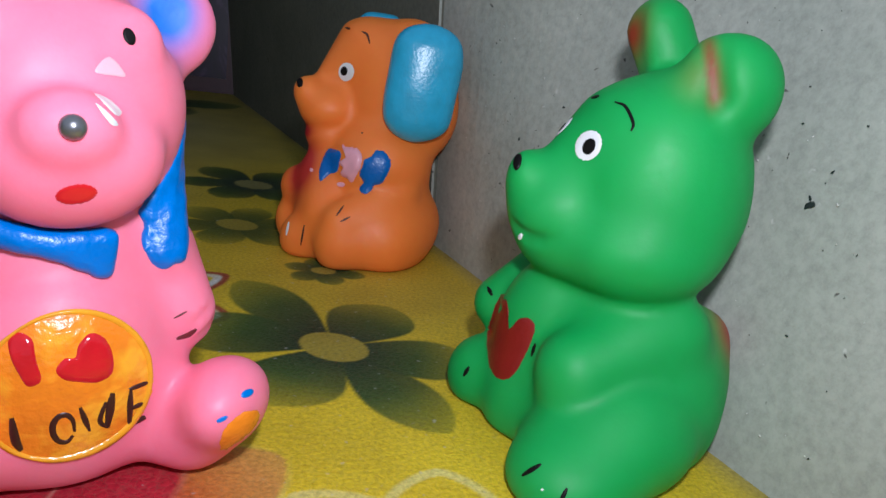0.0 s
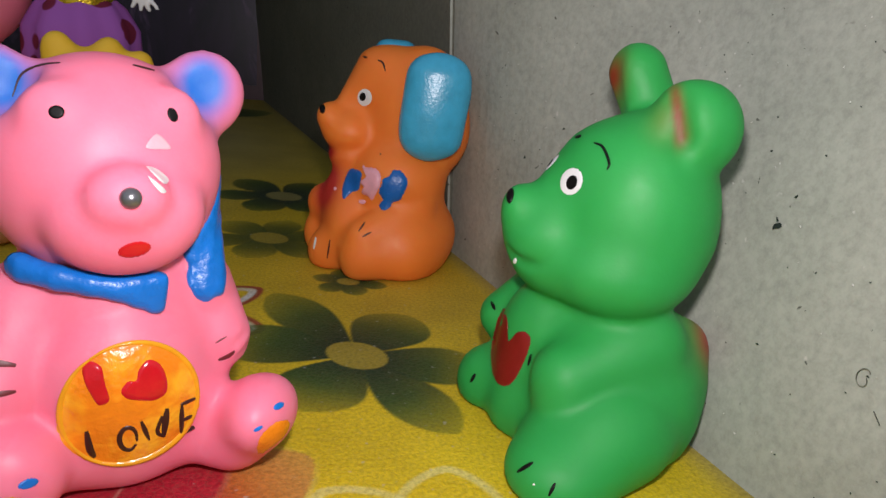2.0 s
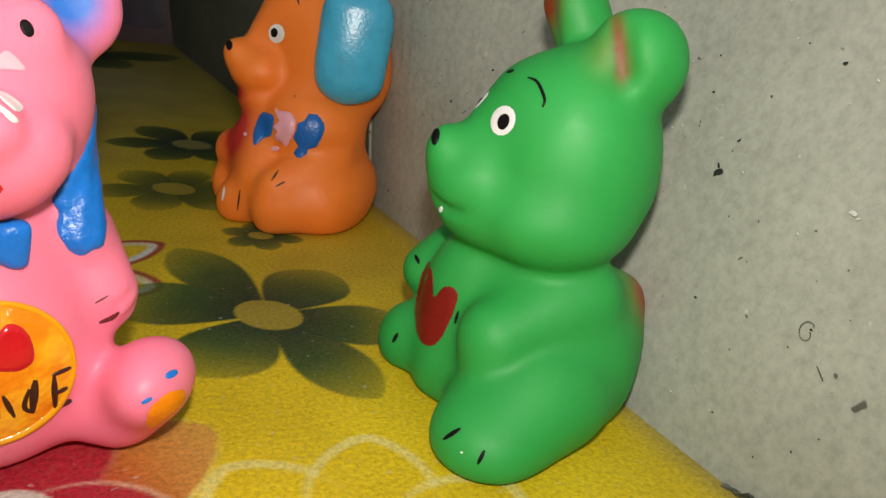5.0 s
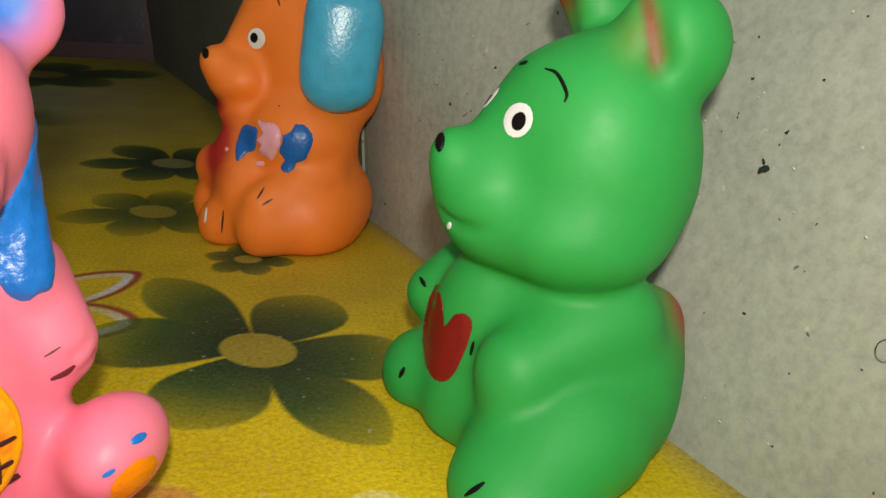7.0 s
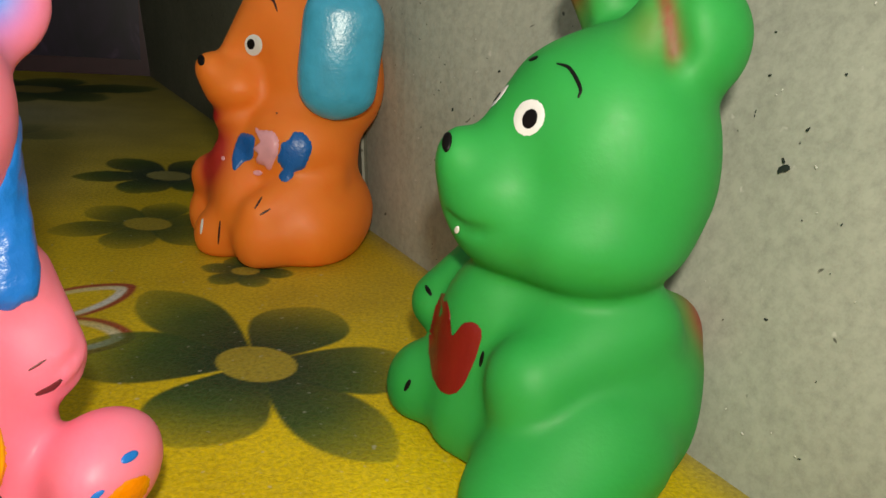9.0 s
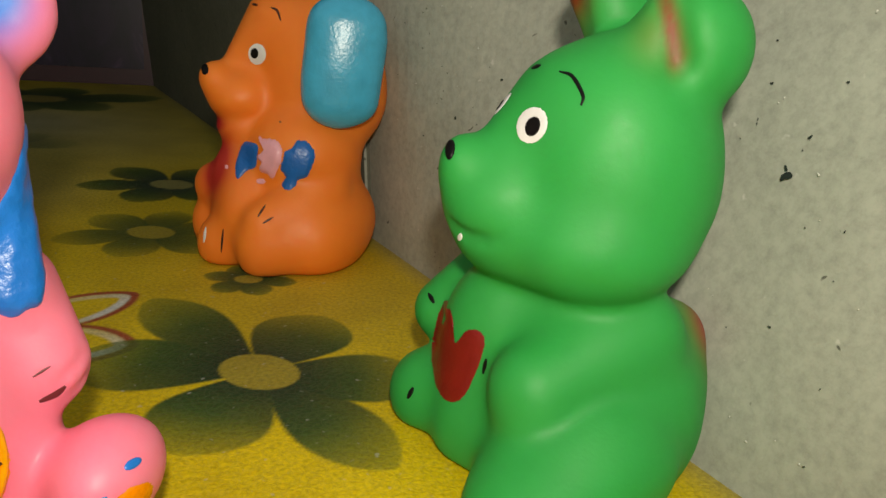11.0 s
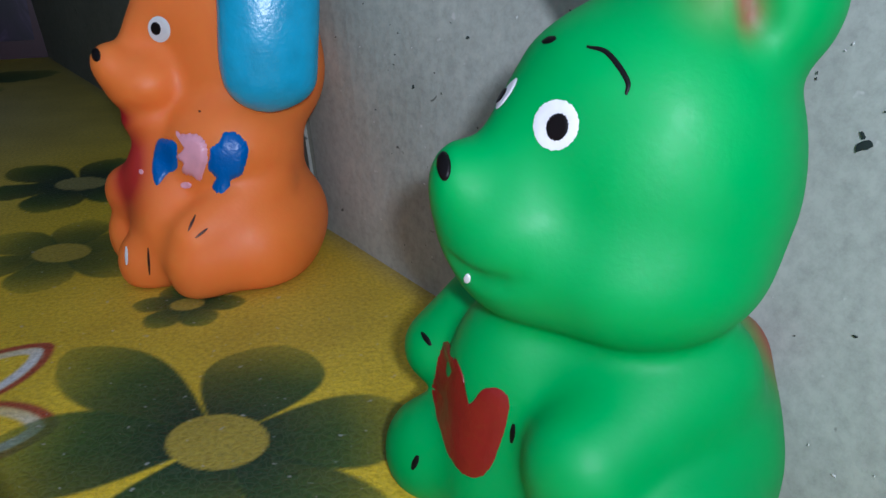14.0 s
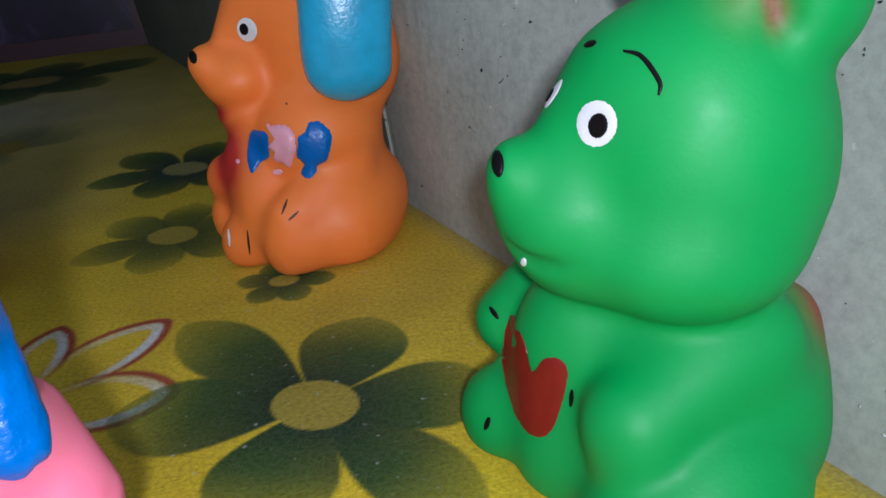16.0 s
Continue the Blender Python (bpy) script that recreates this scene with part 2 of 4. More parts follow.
def coat(parts, region, lift):
    """A brushed coat of paint, lift millimetres thick, over that part of a body which lies within the region."""
    def d(p):
        brush = 0.22 * np.sin(p[..., 0] * 1.9 + p[..., 2] * 0.5) * np.sin(p[..., 2] * 1.3 - p[..., 1] * 0.8)
        return np.maximum(solid(p, parts) - lift - brush, solid(p, region, False) + 1.6 * brush)
    return d


class Toy:
    """One moulded vinyl figure in millimetres: a body and its painted or moulded parts. Marks are laid on the skin from the vantage eye."""

    def __init__(self, eye):
        self.eye, self.pieces, self.tree = Vector(eye), [], None

    def part(self, name, label="", under=None):
        """Begins a new part; what is added next belongs to it."""
        self.pieces.append(dict(name=name, label=label, under=under, verts=[], faces=[], index=[], mats=[], tint=[]))
        return len(self.pieces) - 1

    def add(self, verts, faces, mat, tint=None):
        q = self.pieces[-1]
        if mat not in q["mats"]:
            q["mats"].append(mat)
        o = len(q["verts"])
        q["verts"] += [tuple(v) for v in verts]
        q["faces"] += [tuple(int(i) + o for i in f) for f in faces]
        q["index"] += [q["mats"].index(mat)] * len(faces)
        q["tint"] += [(0, 0, 0, 0)] * len(verts) if tint is None else [tuple(t) for t in tint]

    def settle(self):
        from mathutils.bvhtree import BVHTree
        verts, faces = [], []
        for q in self.pieces:
            faces += [tuple(i + len(verts) for i in f) for f in q["faces"]]
            verts += [Vector(v) for v in q["verts"]]
        self.tree = BVHTree.FromPolygons(verts, faces)

    def touch(self, x, z, lift):
        way = (Vector((x, 0, z)) - self.eye).normalized()
        hit, normal, _, _ = self.tree.ray_cast(self.eye, way)
        return None if hit is None else hit + lift * (normal if normal.dot(way) < 0 else -normal)

    def blot(self, outline, mat, lift=0.12, rings=5, ragged=0.0, seed=1):
        """A filled painted mark with a closed, star-shaped outline of (x, z)."""
        rnd = random.Random(seed)
        o = np.array(outline, float)
        n = len(o)
        pts = []
        for i in range(n):  # smooth the outline through its points
            a, b, c, d = o[i - 1], o[i], o[(i + 1) % n], o[(i + 2) % n]
            for t in np.linspace(0, 1, 8, endpoint=False):
                pts.append(0.5 * (2 * b + (c - a) * t + (2 * a - 5 * b + 4 * c - d) * t * t + (3 * b - a - 3 * c + d) * t ** 3))
        pts = np.array(pts)
        mid = pts.mean(0)
        if ragged:
            pts = mid + (pts - mid) * np.array([[1 + rnd.uniform(-ragged, ragged)] for _ in pts])
        verts, k = [], len(pts)
        c = self.touch(*mid, lift)
        if c is None:
            return
        verts.append(c)
        for r in range(1, rings + 1):
            for q in pts:
                s = mid + (q - mid) * r / rings
                v = self.touch(*s, lift if r < rings else -0.05)
                verts.append(v if v is not None else (verts[-k] if len(verts) > k else c))
        faces = [(0, 1 + i, 1 + (i + 1) % k) for i in range(k)]
        for r in range(rings - 1):
            for i in range(k):
                a, b = 1 + r * k + i, 1 + r * k + (i + 1) % k
                faces.append((a, a + k, b + k, b))
        self.add(verts, faces, mat)

    def disc(self, x, z, rx, rz, mat, lift=0.12, turn=0.0, ragged=0.0, seed=1):
        a = radians(turn)
        self.blot([(x + rx * math.cos(t) * math.cos(a) - rz * math.sin(t) * math.sin(a), z + rx * math.cos(t) * math.sin(a) + rz * math.sin(t) * math.cos(a))
                   for t in np.linspace(0, 2 * math.pi, 12, endpoint=False)], mat, lift, 5, ragged, seed)

    def stroke(self, line, width, mat, lift=0.1):
        """A brush stroke along (x, z) points, pointed at both ends."""
        o = [np.array(p, float) for p in line]
        o = [2 * o[0] - o[1]] + o + [2 * o[-1] - o[-2]]
        pts = []
        for i in range(1, len(o) - 2):
            a, b, c, d = o[i - 1:i + 3]
            for t in np.linspace(0, 1, 6, endpoint=False):
                pts.append(0.5 * (2 * b + (c - a) * t + (2 * a - 5 * b + 4 * c - d) * t * t + (3 * b - a - 3 * c + d) * t ** 3))
        pts.append(o[-2])
        verts, n = [], len(pts)
        for i, p in enumerate(pts):
            g = pts[min(i + 1, n - 1)] - pts[max(i - 1, 0)]
            g = np.array((-g[1], g[0])) / (np.linalg.norm(g) + 1e-9)
            w = width / 2 * (0.25 + 0.75 * math.sin(math.pi * (0.08 + 0.84 * i / (n - 1))))
            for s, up in ((-1, -0.05), (-0.55, lift), (0.55, lift), (1, -0.05)):
                v = self.touch(*(p + g * w * s), up)
                if v is None:
                    return
                verts.append(v)
        faces = [(4 * i + j, 4 * i + j + 1, 4 * i + j + 5, 4 * i + j + 4) for i in range(n - 1) for j in range(3)]
        self.add(verts, faces, mat)

    def link(self, name, place, yaw):
        root = new(name)
        made = []
        for q in self.pieces:
            if not q["faces"]:
                made.append(None)
                continue
            ob = mesh_object(q["name"], np.array(q["verts"]) * MM, q["faces"], q["mats"], q["index"], True)
            a = ob.data.color_attributes.new("paint", "FLOAT_COLOR", "POINT")
            a.data.foreach_set("color", np.array(q["tint"], dtype=np.float32).ravel())
            ob.parent = root if q["under"] is None else made[q["under"]]
            tagged(ob, q["label"])
            made.append(ob)
        root.matrix_world = pose(*place, 0, 0, yaw)
        return root


def airbrush(verts, spots):
    """Sprayed tints: spots of (centre, radii, colour, strength)."""
    out = np.zeros((len(verts), 4))
    for c, r, col, s in spots:
        w = s * np.exp(-(((verts - np.array(c)) / np.array(r)) ** 2).sum(1) * 1.2)
        over = w > out[:, 3]
        out[over, :3] = col
        out[:, 3] = np.maximum(out[:, 3], w)
    return out


# ---- floor: printed oilcloth ----
def petal(x, y, cx, cy, ang, length, width, fat=1.55):
    """0..1 cover of a petal with crisp sides, and the way along it."""
    a = radians(ang)
    u, v = (x - cx) * math.cos(a) + (y - cy) * math.sin(a), -(x - cx) * math.sin(a) + (y - cy) * math.cos(a)
    t = np.clip(u / length, 0, 1)
    half = width * np.sin(np.pi * t ** fat) ** 0.64
    return np.clip((half - np.abs(v)) / 0.9 + 0.5, 0, 1) * ((u > 0) & (u < length)), t, v / width


def disc_mask(x, y, cx, cy, ra, rb, ang):
    a = radians(ang)
    u, v = (x - cx) * math.cos(a) + (y - cy) * math.sin(a), -(x - cx) * math.sin(a) + (y - cy) * math.cos(a)
    return np.clip((1 - np.sqrt((u / ra) ** 2 + (v / rb) ** 2)) * min(ra, rb) / 0.45 + 0.5, 0, 1)


def lay(col, mask, colour):
    return col * (1 - mask[..., None]) + np.array(colour) * mask[..., None]


def print_colour(x, y):
    """The oilcloth's colour at x, y in millimetres: its print, broad soft patches and a darker edge along the board."""
    col = np.zeros((*x.shape, 3)) + np.array((0.74, 0.53, 0.014))
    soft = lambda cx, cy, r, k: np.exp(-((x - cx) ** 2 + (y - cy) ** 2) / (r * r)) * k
    # broad soft brown, yellow and grey patches over the base yellow
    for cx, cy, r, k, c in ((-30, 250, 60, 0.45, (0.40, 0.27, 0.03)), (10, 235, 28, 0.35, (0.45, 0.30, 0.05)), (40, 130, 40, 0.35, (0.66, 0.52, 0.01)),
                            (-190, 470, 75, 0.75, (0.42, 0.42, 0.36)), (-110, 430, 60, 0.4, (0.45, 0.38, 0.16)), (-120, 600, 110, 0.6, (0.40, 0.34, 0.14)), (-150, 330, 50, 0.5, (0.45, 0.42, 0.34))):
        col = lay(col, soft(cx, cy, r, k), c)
    # pale outlined yellow flower in front
    for ang, ln, w in ((136, 42, 13), (96, 42, 12.5), (52, 38, 12.5), (8, 40, 12.5), (-38, 40, 12.5), (-84, 40, 12.5), (180, 40, 12.5)):
        m, t, v = petal(x, y, 22, 105, ang, ln, w, 1.3)
        inner, _, _ = petal(x, y, 22, 105, ang, ln - 2.6, w - 1.7, 1.3)
        col = lay(col, np.clip(m - inner, 0, 1) * 0.45 * np.clip(t * 1.8 - 0.5, 0, 1), (0.78, 0.74, 0.34))
        col = lay(col, inner * 0.85, (0.71, 0.50, 0.012))
    # red flower
    for ang, ln, w in ((165, 46, 19), (105, 46, 19), (46, 43, 17.5), (-11, 41, 16), (-70, 46, 19), (-130, 46, 19)):
        m, t, v = petal(x, y, -41, 115, ang, ln, w, 0.75)
        inner, _, _ = petal(x, y, -41, 115, ang, ln - 1.2, w - 1.0, 0.75)
        fade = np.clip(1.55 - t * 1.35, 0, 1)
        col = lay(col, np.clip(m - inner, 0, 1) * 0.55 * np.clip(1.6 - 1.6 * t, 0, 1), (0.78, 0.62, 0.45))
        col = lay(col, inner * fade * 0.93, (0.42, 0.016, 0.035))
        col = lay(col, inner * np.clip((t - 0.55) * 1.2, 0, 0.3), (0.66, 0.22, 0.14))
    col = lay(col, disc_mask(x, y, -38.6, 117.2, 8.0, 7.2, 10), (0.62, 0.60, 0.52))
    col = lay(col, disc_mask(x, y, -41.2, 115, 7.9, 6.9, 10), (0.62, 0.45, 0.012))

    def dark_flower(col, cx, cy, petals, disc, ring, strength, tip=0.55, tone=(0.012, 0.038, 0.018)):
        for ang, ln, w in petals:
            m, t, v = petal(x, y, cx, cy, ang, ln, w)
            fade = np.clip(1.35 - tip * 1.5 * t ** 1.6, 0.1, 1) * strength
            col = lay(col, m * np.clip(fade - 0.22 * np.clip(v, 0, 1), 0, 1), (0.085, 0.15, 0.018))
            col = lay(col, m * np.clip(fade * (1.2 - 1.1 * t), 0, 1), tone)
        ra, rb, a = disc
        return lay(col, disc_mask(x, y, cx, cy, ra, rb, a), ring)

    yolk = (0.36, 0.28, 0.035)
    # red and white curled outlines
    for cx, cy, ang, ln, w in ((-76, 206, 48, 43, 9.5), (-76, 206, 0, 38, 10.5), (-76, 206, 88, 35, 7.5), (-76, 206, 130, 34, 9), (-76, 206, -55, 32, 9)):
        m, t, v = petal(x, y, cx, cy, ang, ln, w, 1.3)
        i1, _, _ = petal(x, y, cx, cy, ang, ln - 2.6, w - 1.6, 1.3)
        i2, _, _ = petal(x, y, cx, cy, ang, ln - 5.6, w - 3.6, 1.3)
        col = lay(col, np.clip(m - i1, 0, 1) * np.clip(t * 2.2 - 0.4, 0, 0.9), (0.30, 0.03, 0.03))
        col = lay(col, np.clip(i1 - i2, 0, 1) * np.clip(t * 2.4 - 0.6, 0, 0.95) * np.clip(0.75 - 0.6 * v, 0.2, 1), (0.62, 0.63, 0.62))
    col = dark_flower(col, -9.3, 195.7, ((131, 51, 9.6), (69, 33.5, 12.4), (-3, 37, 11.0), (-50.6, 46, 9.0), (-108, 34, 12.4), (176, 42, 12.2)), (9.4, 7.6, -32), yolk, 0.98, 0.58)
    col = dark_flower(col, -20.5, 251.5, ((170, 13, 4), (115, 12, 4.2), (50, 12, 4), (-5, 14, 4), (-65, 13, 4.4), (-125, 13, 4.4)), (4.0, 3.2, 0), yolk, 0.9, 0.4)
    col = dark_flower(col, -58.5, 291, ((145, 28, 8.5), (85, 26, 8), (25, 27, 8), (-35, 30, 8.5), (-95, 26, 8.5), (-155, 30, 8)), (8.0, 6.6, -25), yolk, 0.72, 0.6)
    col = dark_flower(col, -68, 356, ((140, 38, 10), (75, 32, 9.5), (15, 30, 9), (-45, 30, 9), (-105, 30, 10), (-165, 36, 9)), (9.0, 7.4, -25), (0.30, 0.27, 0.09), 0.95, 0.4, (0.014, 0.030, 0.030))
    col = dark_flower(col, -205, 560, ((150, 70, 20), (90, 60, 20), (30, 80, 20), (-30, 60, 20), (-90, 60, 20), (-150, 70, 20)), (18, 15, 0), (0.34, 0.26, 0.06), 0.9, 0.4)
    col = dark_flower(col, -160, 412, ((150, 40, 12), (90, 36, 12), (30, 34, 12), (-90, 36, 12), (-150, 40, 12)), (11, 9, 0), (0.40, 0.28, 0.04), 0.35, 0.6, (0.10, 0.14, 0.12))
    # darker and greyer over the last 9 mm before the board
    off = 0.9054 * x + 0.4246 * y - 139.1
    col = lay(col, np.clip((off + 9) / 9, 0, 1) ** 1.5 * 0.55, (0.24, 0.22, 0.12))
    return np.clip(col, 0, 1)


def axis_points(spans):
    out = []
    for a, b, s in spans:
        out.append(np.arange(a, b, s))
    return np.concatenate(out + [np.array([spans[-1][1]])])


xs = axis_points([(-620, -280, 20), (-280, -120, 2.5), (-120, 60, 0.6), (60, 130, 1.5), (130, 420, 20)])
ys = axis_points([(-420, 60, 20), (60, 90, 3), (90, 310, 0.6), (310, 420, 1.6), (420, 720, 4), (720, 800, 20)])
gx, gy = np.meshgrid(xs, ys, indexing="ij")
gz = np.zeros_like(gx)
nx, ny = gx.shape
num = np.arange(nx * ny).reshape(nx, ny)
quads = np.stack([num[:-1, :-1], num[1:, :-1], num[1:, 1:], num[:-1, 1:]], -1).reshape(-1, 4)
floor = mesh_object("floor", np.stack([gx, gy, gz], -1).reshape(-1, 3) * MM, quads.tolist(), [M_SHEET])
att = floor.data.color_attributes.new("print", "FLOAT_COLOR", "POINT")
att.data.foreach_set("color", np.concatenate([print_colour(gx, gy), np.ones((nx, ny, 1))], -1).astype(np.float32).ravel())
tagged(floor, "yellow oilcloth printed with dark green and red flowers", "floor", kind="structure")

# ---- cardboard walls ----
SEAM = Vector((0.0145, 0.297, 0))
ALONG = Vector((0.4246, -0.9054, 0))
INWARD = Vector((-0.9054, -0.4246, 0))


def lean(s):
    """The board's lean outwards in degrees: it is warped, upright at the seam."""
    t = min(max(s / 125, 0), 1)
    return -5 + 17 * t * t * (3 - 2 * t)


def on_wall(s, h, out=0.0):
    a = radians(lean(s))
    up = Vector((0, 0, 1)) * math.cos(a) - INWARD * math.sin(a)
    face = INWARD * math.cos(a) + Vector((0, 0, 1)) * math.sin(a)
    return SEAM + ALONG * (s * MM) + up * (h * MM) + face * (out * MM)


def board(name, s0, s1, h, thick, mat, out=0.0, wave=0.0):
    """A sheet of board standing on its edge, with slightly bowed surface and worn rim."""
    n, k = 40, 16
    verts, faces = [], []
    for side in (0, 1):
        for i in range(n + 1):
            for j in range(k + 1):
                s, z = s0 + (s1 - s0) * i / n, h * j / k
                b = wave * noise.noise(Vector((s * 0.012, z * 0.02, 1.7)))
                verts.append(on_wall(s, z, out + b - (thick if side else 0)))
    w = (n + 1) * (k + 1)
    for side in (0, 1):
        for i in range(n):
            for j in range(k):
                a = side * w + i * (k + 1) + j
                f = (a, a + k + 1, a + k + 2, a + 1)
                faces.append(f if side == 0 else f[::-1])
    for i in range(n):
        a = i * (k + 1)
        faces.append((a, a + w, a + w + k + 1, a + k + 1))
        faces.append((a + k, a + k + k + 1, a + k + w + k + 1, a + k + w))
    for j in range(k):
        faces.append((j, j + 1, j + 1 + w, j + w))
        a = n * (k + 1)
        faces.append((a + j, a + j + w, a + j + 1 + w, a + j + 1))
    return mesh_object(name, verts, faces, [mat], smooth=False)


tagged(board("wall_east", 0.6, 204, 260, 2.0, M_BOARD, 0.0, 0.5), "grey recycled cardboard sheet with fibre flecks", "wall", kind="structure")
tagged(board("wall_north", -520, 0, 260, 2.0, M_BOARD_SHADED, 1.2, 0.5), "cardboard sheet with shade in its brown-grey colour, behind the orange toy", "wall", kind="structure")


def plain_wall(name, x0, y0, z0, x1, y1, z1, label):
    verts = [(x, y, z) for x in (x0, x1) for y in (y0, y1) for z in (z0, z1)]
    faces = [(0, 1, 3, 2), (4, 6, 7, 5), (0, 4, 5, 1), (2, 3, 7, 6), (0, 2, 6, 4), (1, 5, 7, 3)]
    return tagged(mesh_object(name, verts, faces, [M_BOARD_SHADED]), label, name.split("_")[0], kind="structure")


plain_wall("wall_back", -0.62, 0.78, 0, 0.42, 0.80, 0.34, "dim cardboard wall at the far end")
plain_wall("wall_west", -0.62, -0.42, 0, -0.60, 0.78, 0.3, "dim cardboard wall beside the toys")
# added board, never in view: keeps ambient light off the far end
plain_wall("ceiling", -0.62, 0.36, 0.30, 0.42, 0.80, 0.32, "unseen board added to shade the far end")
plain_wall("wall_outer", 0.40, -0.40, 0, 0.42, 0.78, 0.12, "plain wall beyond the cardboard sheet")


# flecks pressed into the board
def flecks(name, spots, mat, label):
    verts, faces = [], []
    rnd = random.Random(5)
    for s, h, size, turn in spots:
        o, n = len(verts), 9
        verts.append(on_wall(s, h, 0.75))
        for i in range(n):
            a = 2 * math.pi * i / n
            r = size * rnd.uniform(0.55, 1.2)
            u, v = r * math.cos(a), r * 0.6 * math.sin(a)
            c, d = math.cos(radians(turn)), math.sin(radians(turn))
            verts.append(on_wall(s + u * c - v * d, h + u * d + v * c, 0.55))
        faces += [(o, o + 1 + i, o + 1 + (i + 1) % n) for i in range(n)]
    ob = mesh_object(name, verts, faces, [mat], smooth=True)
    return tagged(ob, label, "flecks", kind="stuff")


rnd = random.Random(11)
dark = [(145.8, 56.6, 1.25, 40), (145.2, 58.0, 0.7, 120), (136.5, 72.2, 0.45, 0), (147.6, 64.2, 0.5, 60), (163.1, 83.1, 0.6, 20), (150.8, 74.3, 0.4, 0), (49.5, 50, 0.7, 60), (64.9, 62.5, 0.6, 10), (152.7, 30.6, 0.4, 0), (178.6, 36, 0.35, 0)]
dark += [(rnd.uniform(20, 202), rnd.uniform(4, 120), rnd.uniform(0.12, 0.32), rnd.uniform(0, 180)) for _ in range(110)]
pale = [(176.5, 58.1, 0.8, 0), (177.8, 57.5, 0.5, 30)] + [(rnd.uniform(20, 202), rnd.uniform(4, 120), rnd.uniform(0.15, 0.4), rnd.uniform(0, 180)) for _ in range(90)]
flecks("dark_flecks", dark, M_FLECK, "dark fibre flecks in the grey cardboard")
flecks("pale_flecks", pale, M_PALE, "pale fibre flecks in the grey cardboard")

# ---- the toys ----
def green_rabbit():
    toy = Toy((-10.4, -148.5, 86.8))
    s, h = np.array((0.31, -0.95)), np.array((-0.95, -0.31))

    def hd(u, v, z, c=(-1, 4)):
        return (c[0] + u * h[0] + v * s[0], c[1] + u * h[1] + v * s[1], z)
    yaw = 18
    parts = [
        (ball((2.2, 8.0, 11.8), (18.9, 17.8, 21.2)), 1, 0),
        (ball((-14.5, 11.1, 20.4), (14.0, 11.5, 17.9)), 8, 0),
        (ball((-0.8, 9.2, 28.0), (13.3, 13.4, 9.9)), 5, 0),
        (ball((9.6, 15.2, 16.1), (12.2, 10.6, 15.2)), 5, 0),
        (limb((6.0, 3.5, 28.5), (-9.5, -6.0, 20.0), 8.0, 8.4), 4, 0),
        (ball((-17.4, 6.1, 3.7), (10.2, 9.6, 9.3)), 12, 0),
        (ball((-1.1, 10.0, 53.3), (18.1, 18.3, 18.8)), 2.6, 0),
        (ball((-3.3, 5.4, 44.4), (16.3, 15.5, 11.3)), 3.4, 0),
        (ball((-0.9, 11.4, 65.2), (13.4, 14.7, 12.9)), 9, 0),
        (limb((-11.5, 10.0, 63.4), (-21.2, 5.9, 55.2), 8.0, 4.8), 8, 0),
        (ball((-20.0, 5.8, 48.7), (9.6, 10.0, 8.3), 18, 0, 0), 6, 0),
        (ball((-26.9, 3.7, 54.9), (3.2, 4.4, 4.5)), 4, 0),
        (ball((-16.8, 6.9, 42.0), (9.1, 9.6, 6.2), 18, 0, 0), 5, 0),
        (ball((7.9, 5.7, 76.3), (9.2, 7.8, 10.1)), 3, 0),
        (limb((1.0, 8.5, 72.0), (4.5, 8.0, 79.5), 6.0, 4.6), 4, 0),
        (limb((0.7, 20.5, 72.7), (-6.0, 22.1, 85.2), 6.3, 6.7), 3, 0),
        (limb((2.0, 1.4, 86.0), (5.2, -1.0, 75.0), 0.4, 0.9), 5, 1),
        (limb((-14.2, 18.0, 91.0), (-10.8, 18.0, 77.0), 3.0, 1.8), 4, 1),
        (limb((-18.3, 22.4, 32.2), (-29.1, 21.3, 21.0), 7.0, 6.4), 2.5, 0),
        (ball((0.5, -0.8, 9.2), (15.8, 18.5, 14.1)), 1.8, 0),
        (ball((-8.3, -17.3, 4.1), (11.2, 12.0, 8.4), 30, 0, 0), 10, 0),
        (ball((-30.0, 14.5, 5.5), (8.2, 9.0, 9.0), 30, 0, 0), 4, 0),
        (ball((15.2, 17.5, 23.5), (5.6, 6.1, 6.0)), 3, 0),
        (limb((-27.0, 0.6, 45.0), (-24.2, -1.9, 43.8), 0.7, 0.7), 1.8, 1),
        (limb((-24.2, -1.9, 43.8), (-21.8, -3.5, 44.0), 0.7, 0.6), 1.8, 1),
        (limb((-21.8, -3.5, 44.0), (-18.4, -5.4, 45.0), 0.6, 0.2), 1.8, 1),
    ]
    v, f = skin(parts, (-42, -34, -3), (30, 32, 98), 0.8)
    rust = (0.24, 0.035, 0.01)
    streak = [((1.4 + 0.42 * k, 2.2 - 0.25 * k, 86 - 1.35 * k), (1.25 + 0.05 * k, 6, 2.6), rust, 1.0 - 0.04 * abs(k - 5)) for k in range(9)]
    tint = airbrush(v, streak + [((1.2, 1, 78), (4.0, 6, 5), (0.22, 0.13, 0.02), 0.4),
                        ((-11.8, 19, 83), (3.4, 7, 7), rust, 1.2), ((-28, 12, 44), (4, 6, 4), (0.30, 0.03, 0.02), 1.2), ((20, 17, 26), (6, 9, 7), (0.36, 0.035, 0.03), 1.0)])
    tint[:, 3] = np.minimum(tint[:, 3], 1)
    toy.part("body")
    toy.add(v, f, M_GREEN, tint)
    toy.settle()
    toy.part("eye", "white painted eye with black pupil")
    toy.disc(-15.5, 62.9, 2.45, 3.1, M_WHITE, 0.15, -14, 0.025)
    toy.disc(-15.3, 62.7, 1.3, 1.85, M_BLACK, 0.25, -14, 0.05)
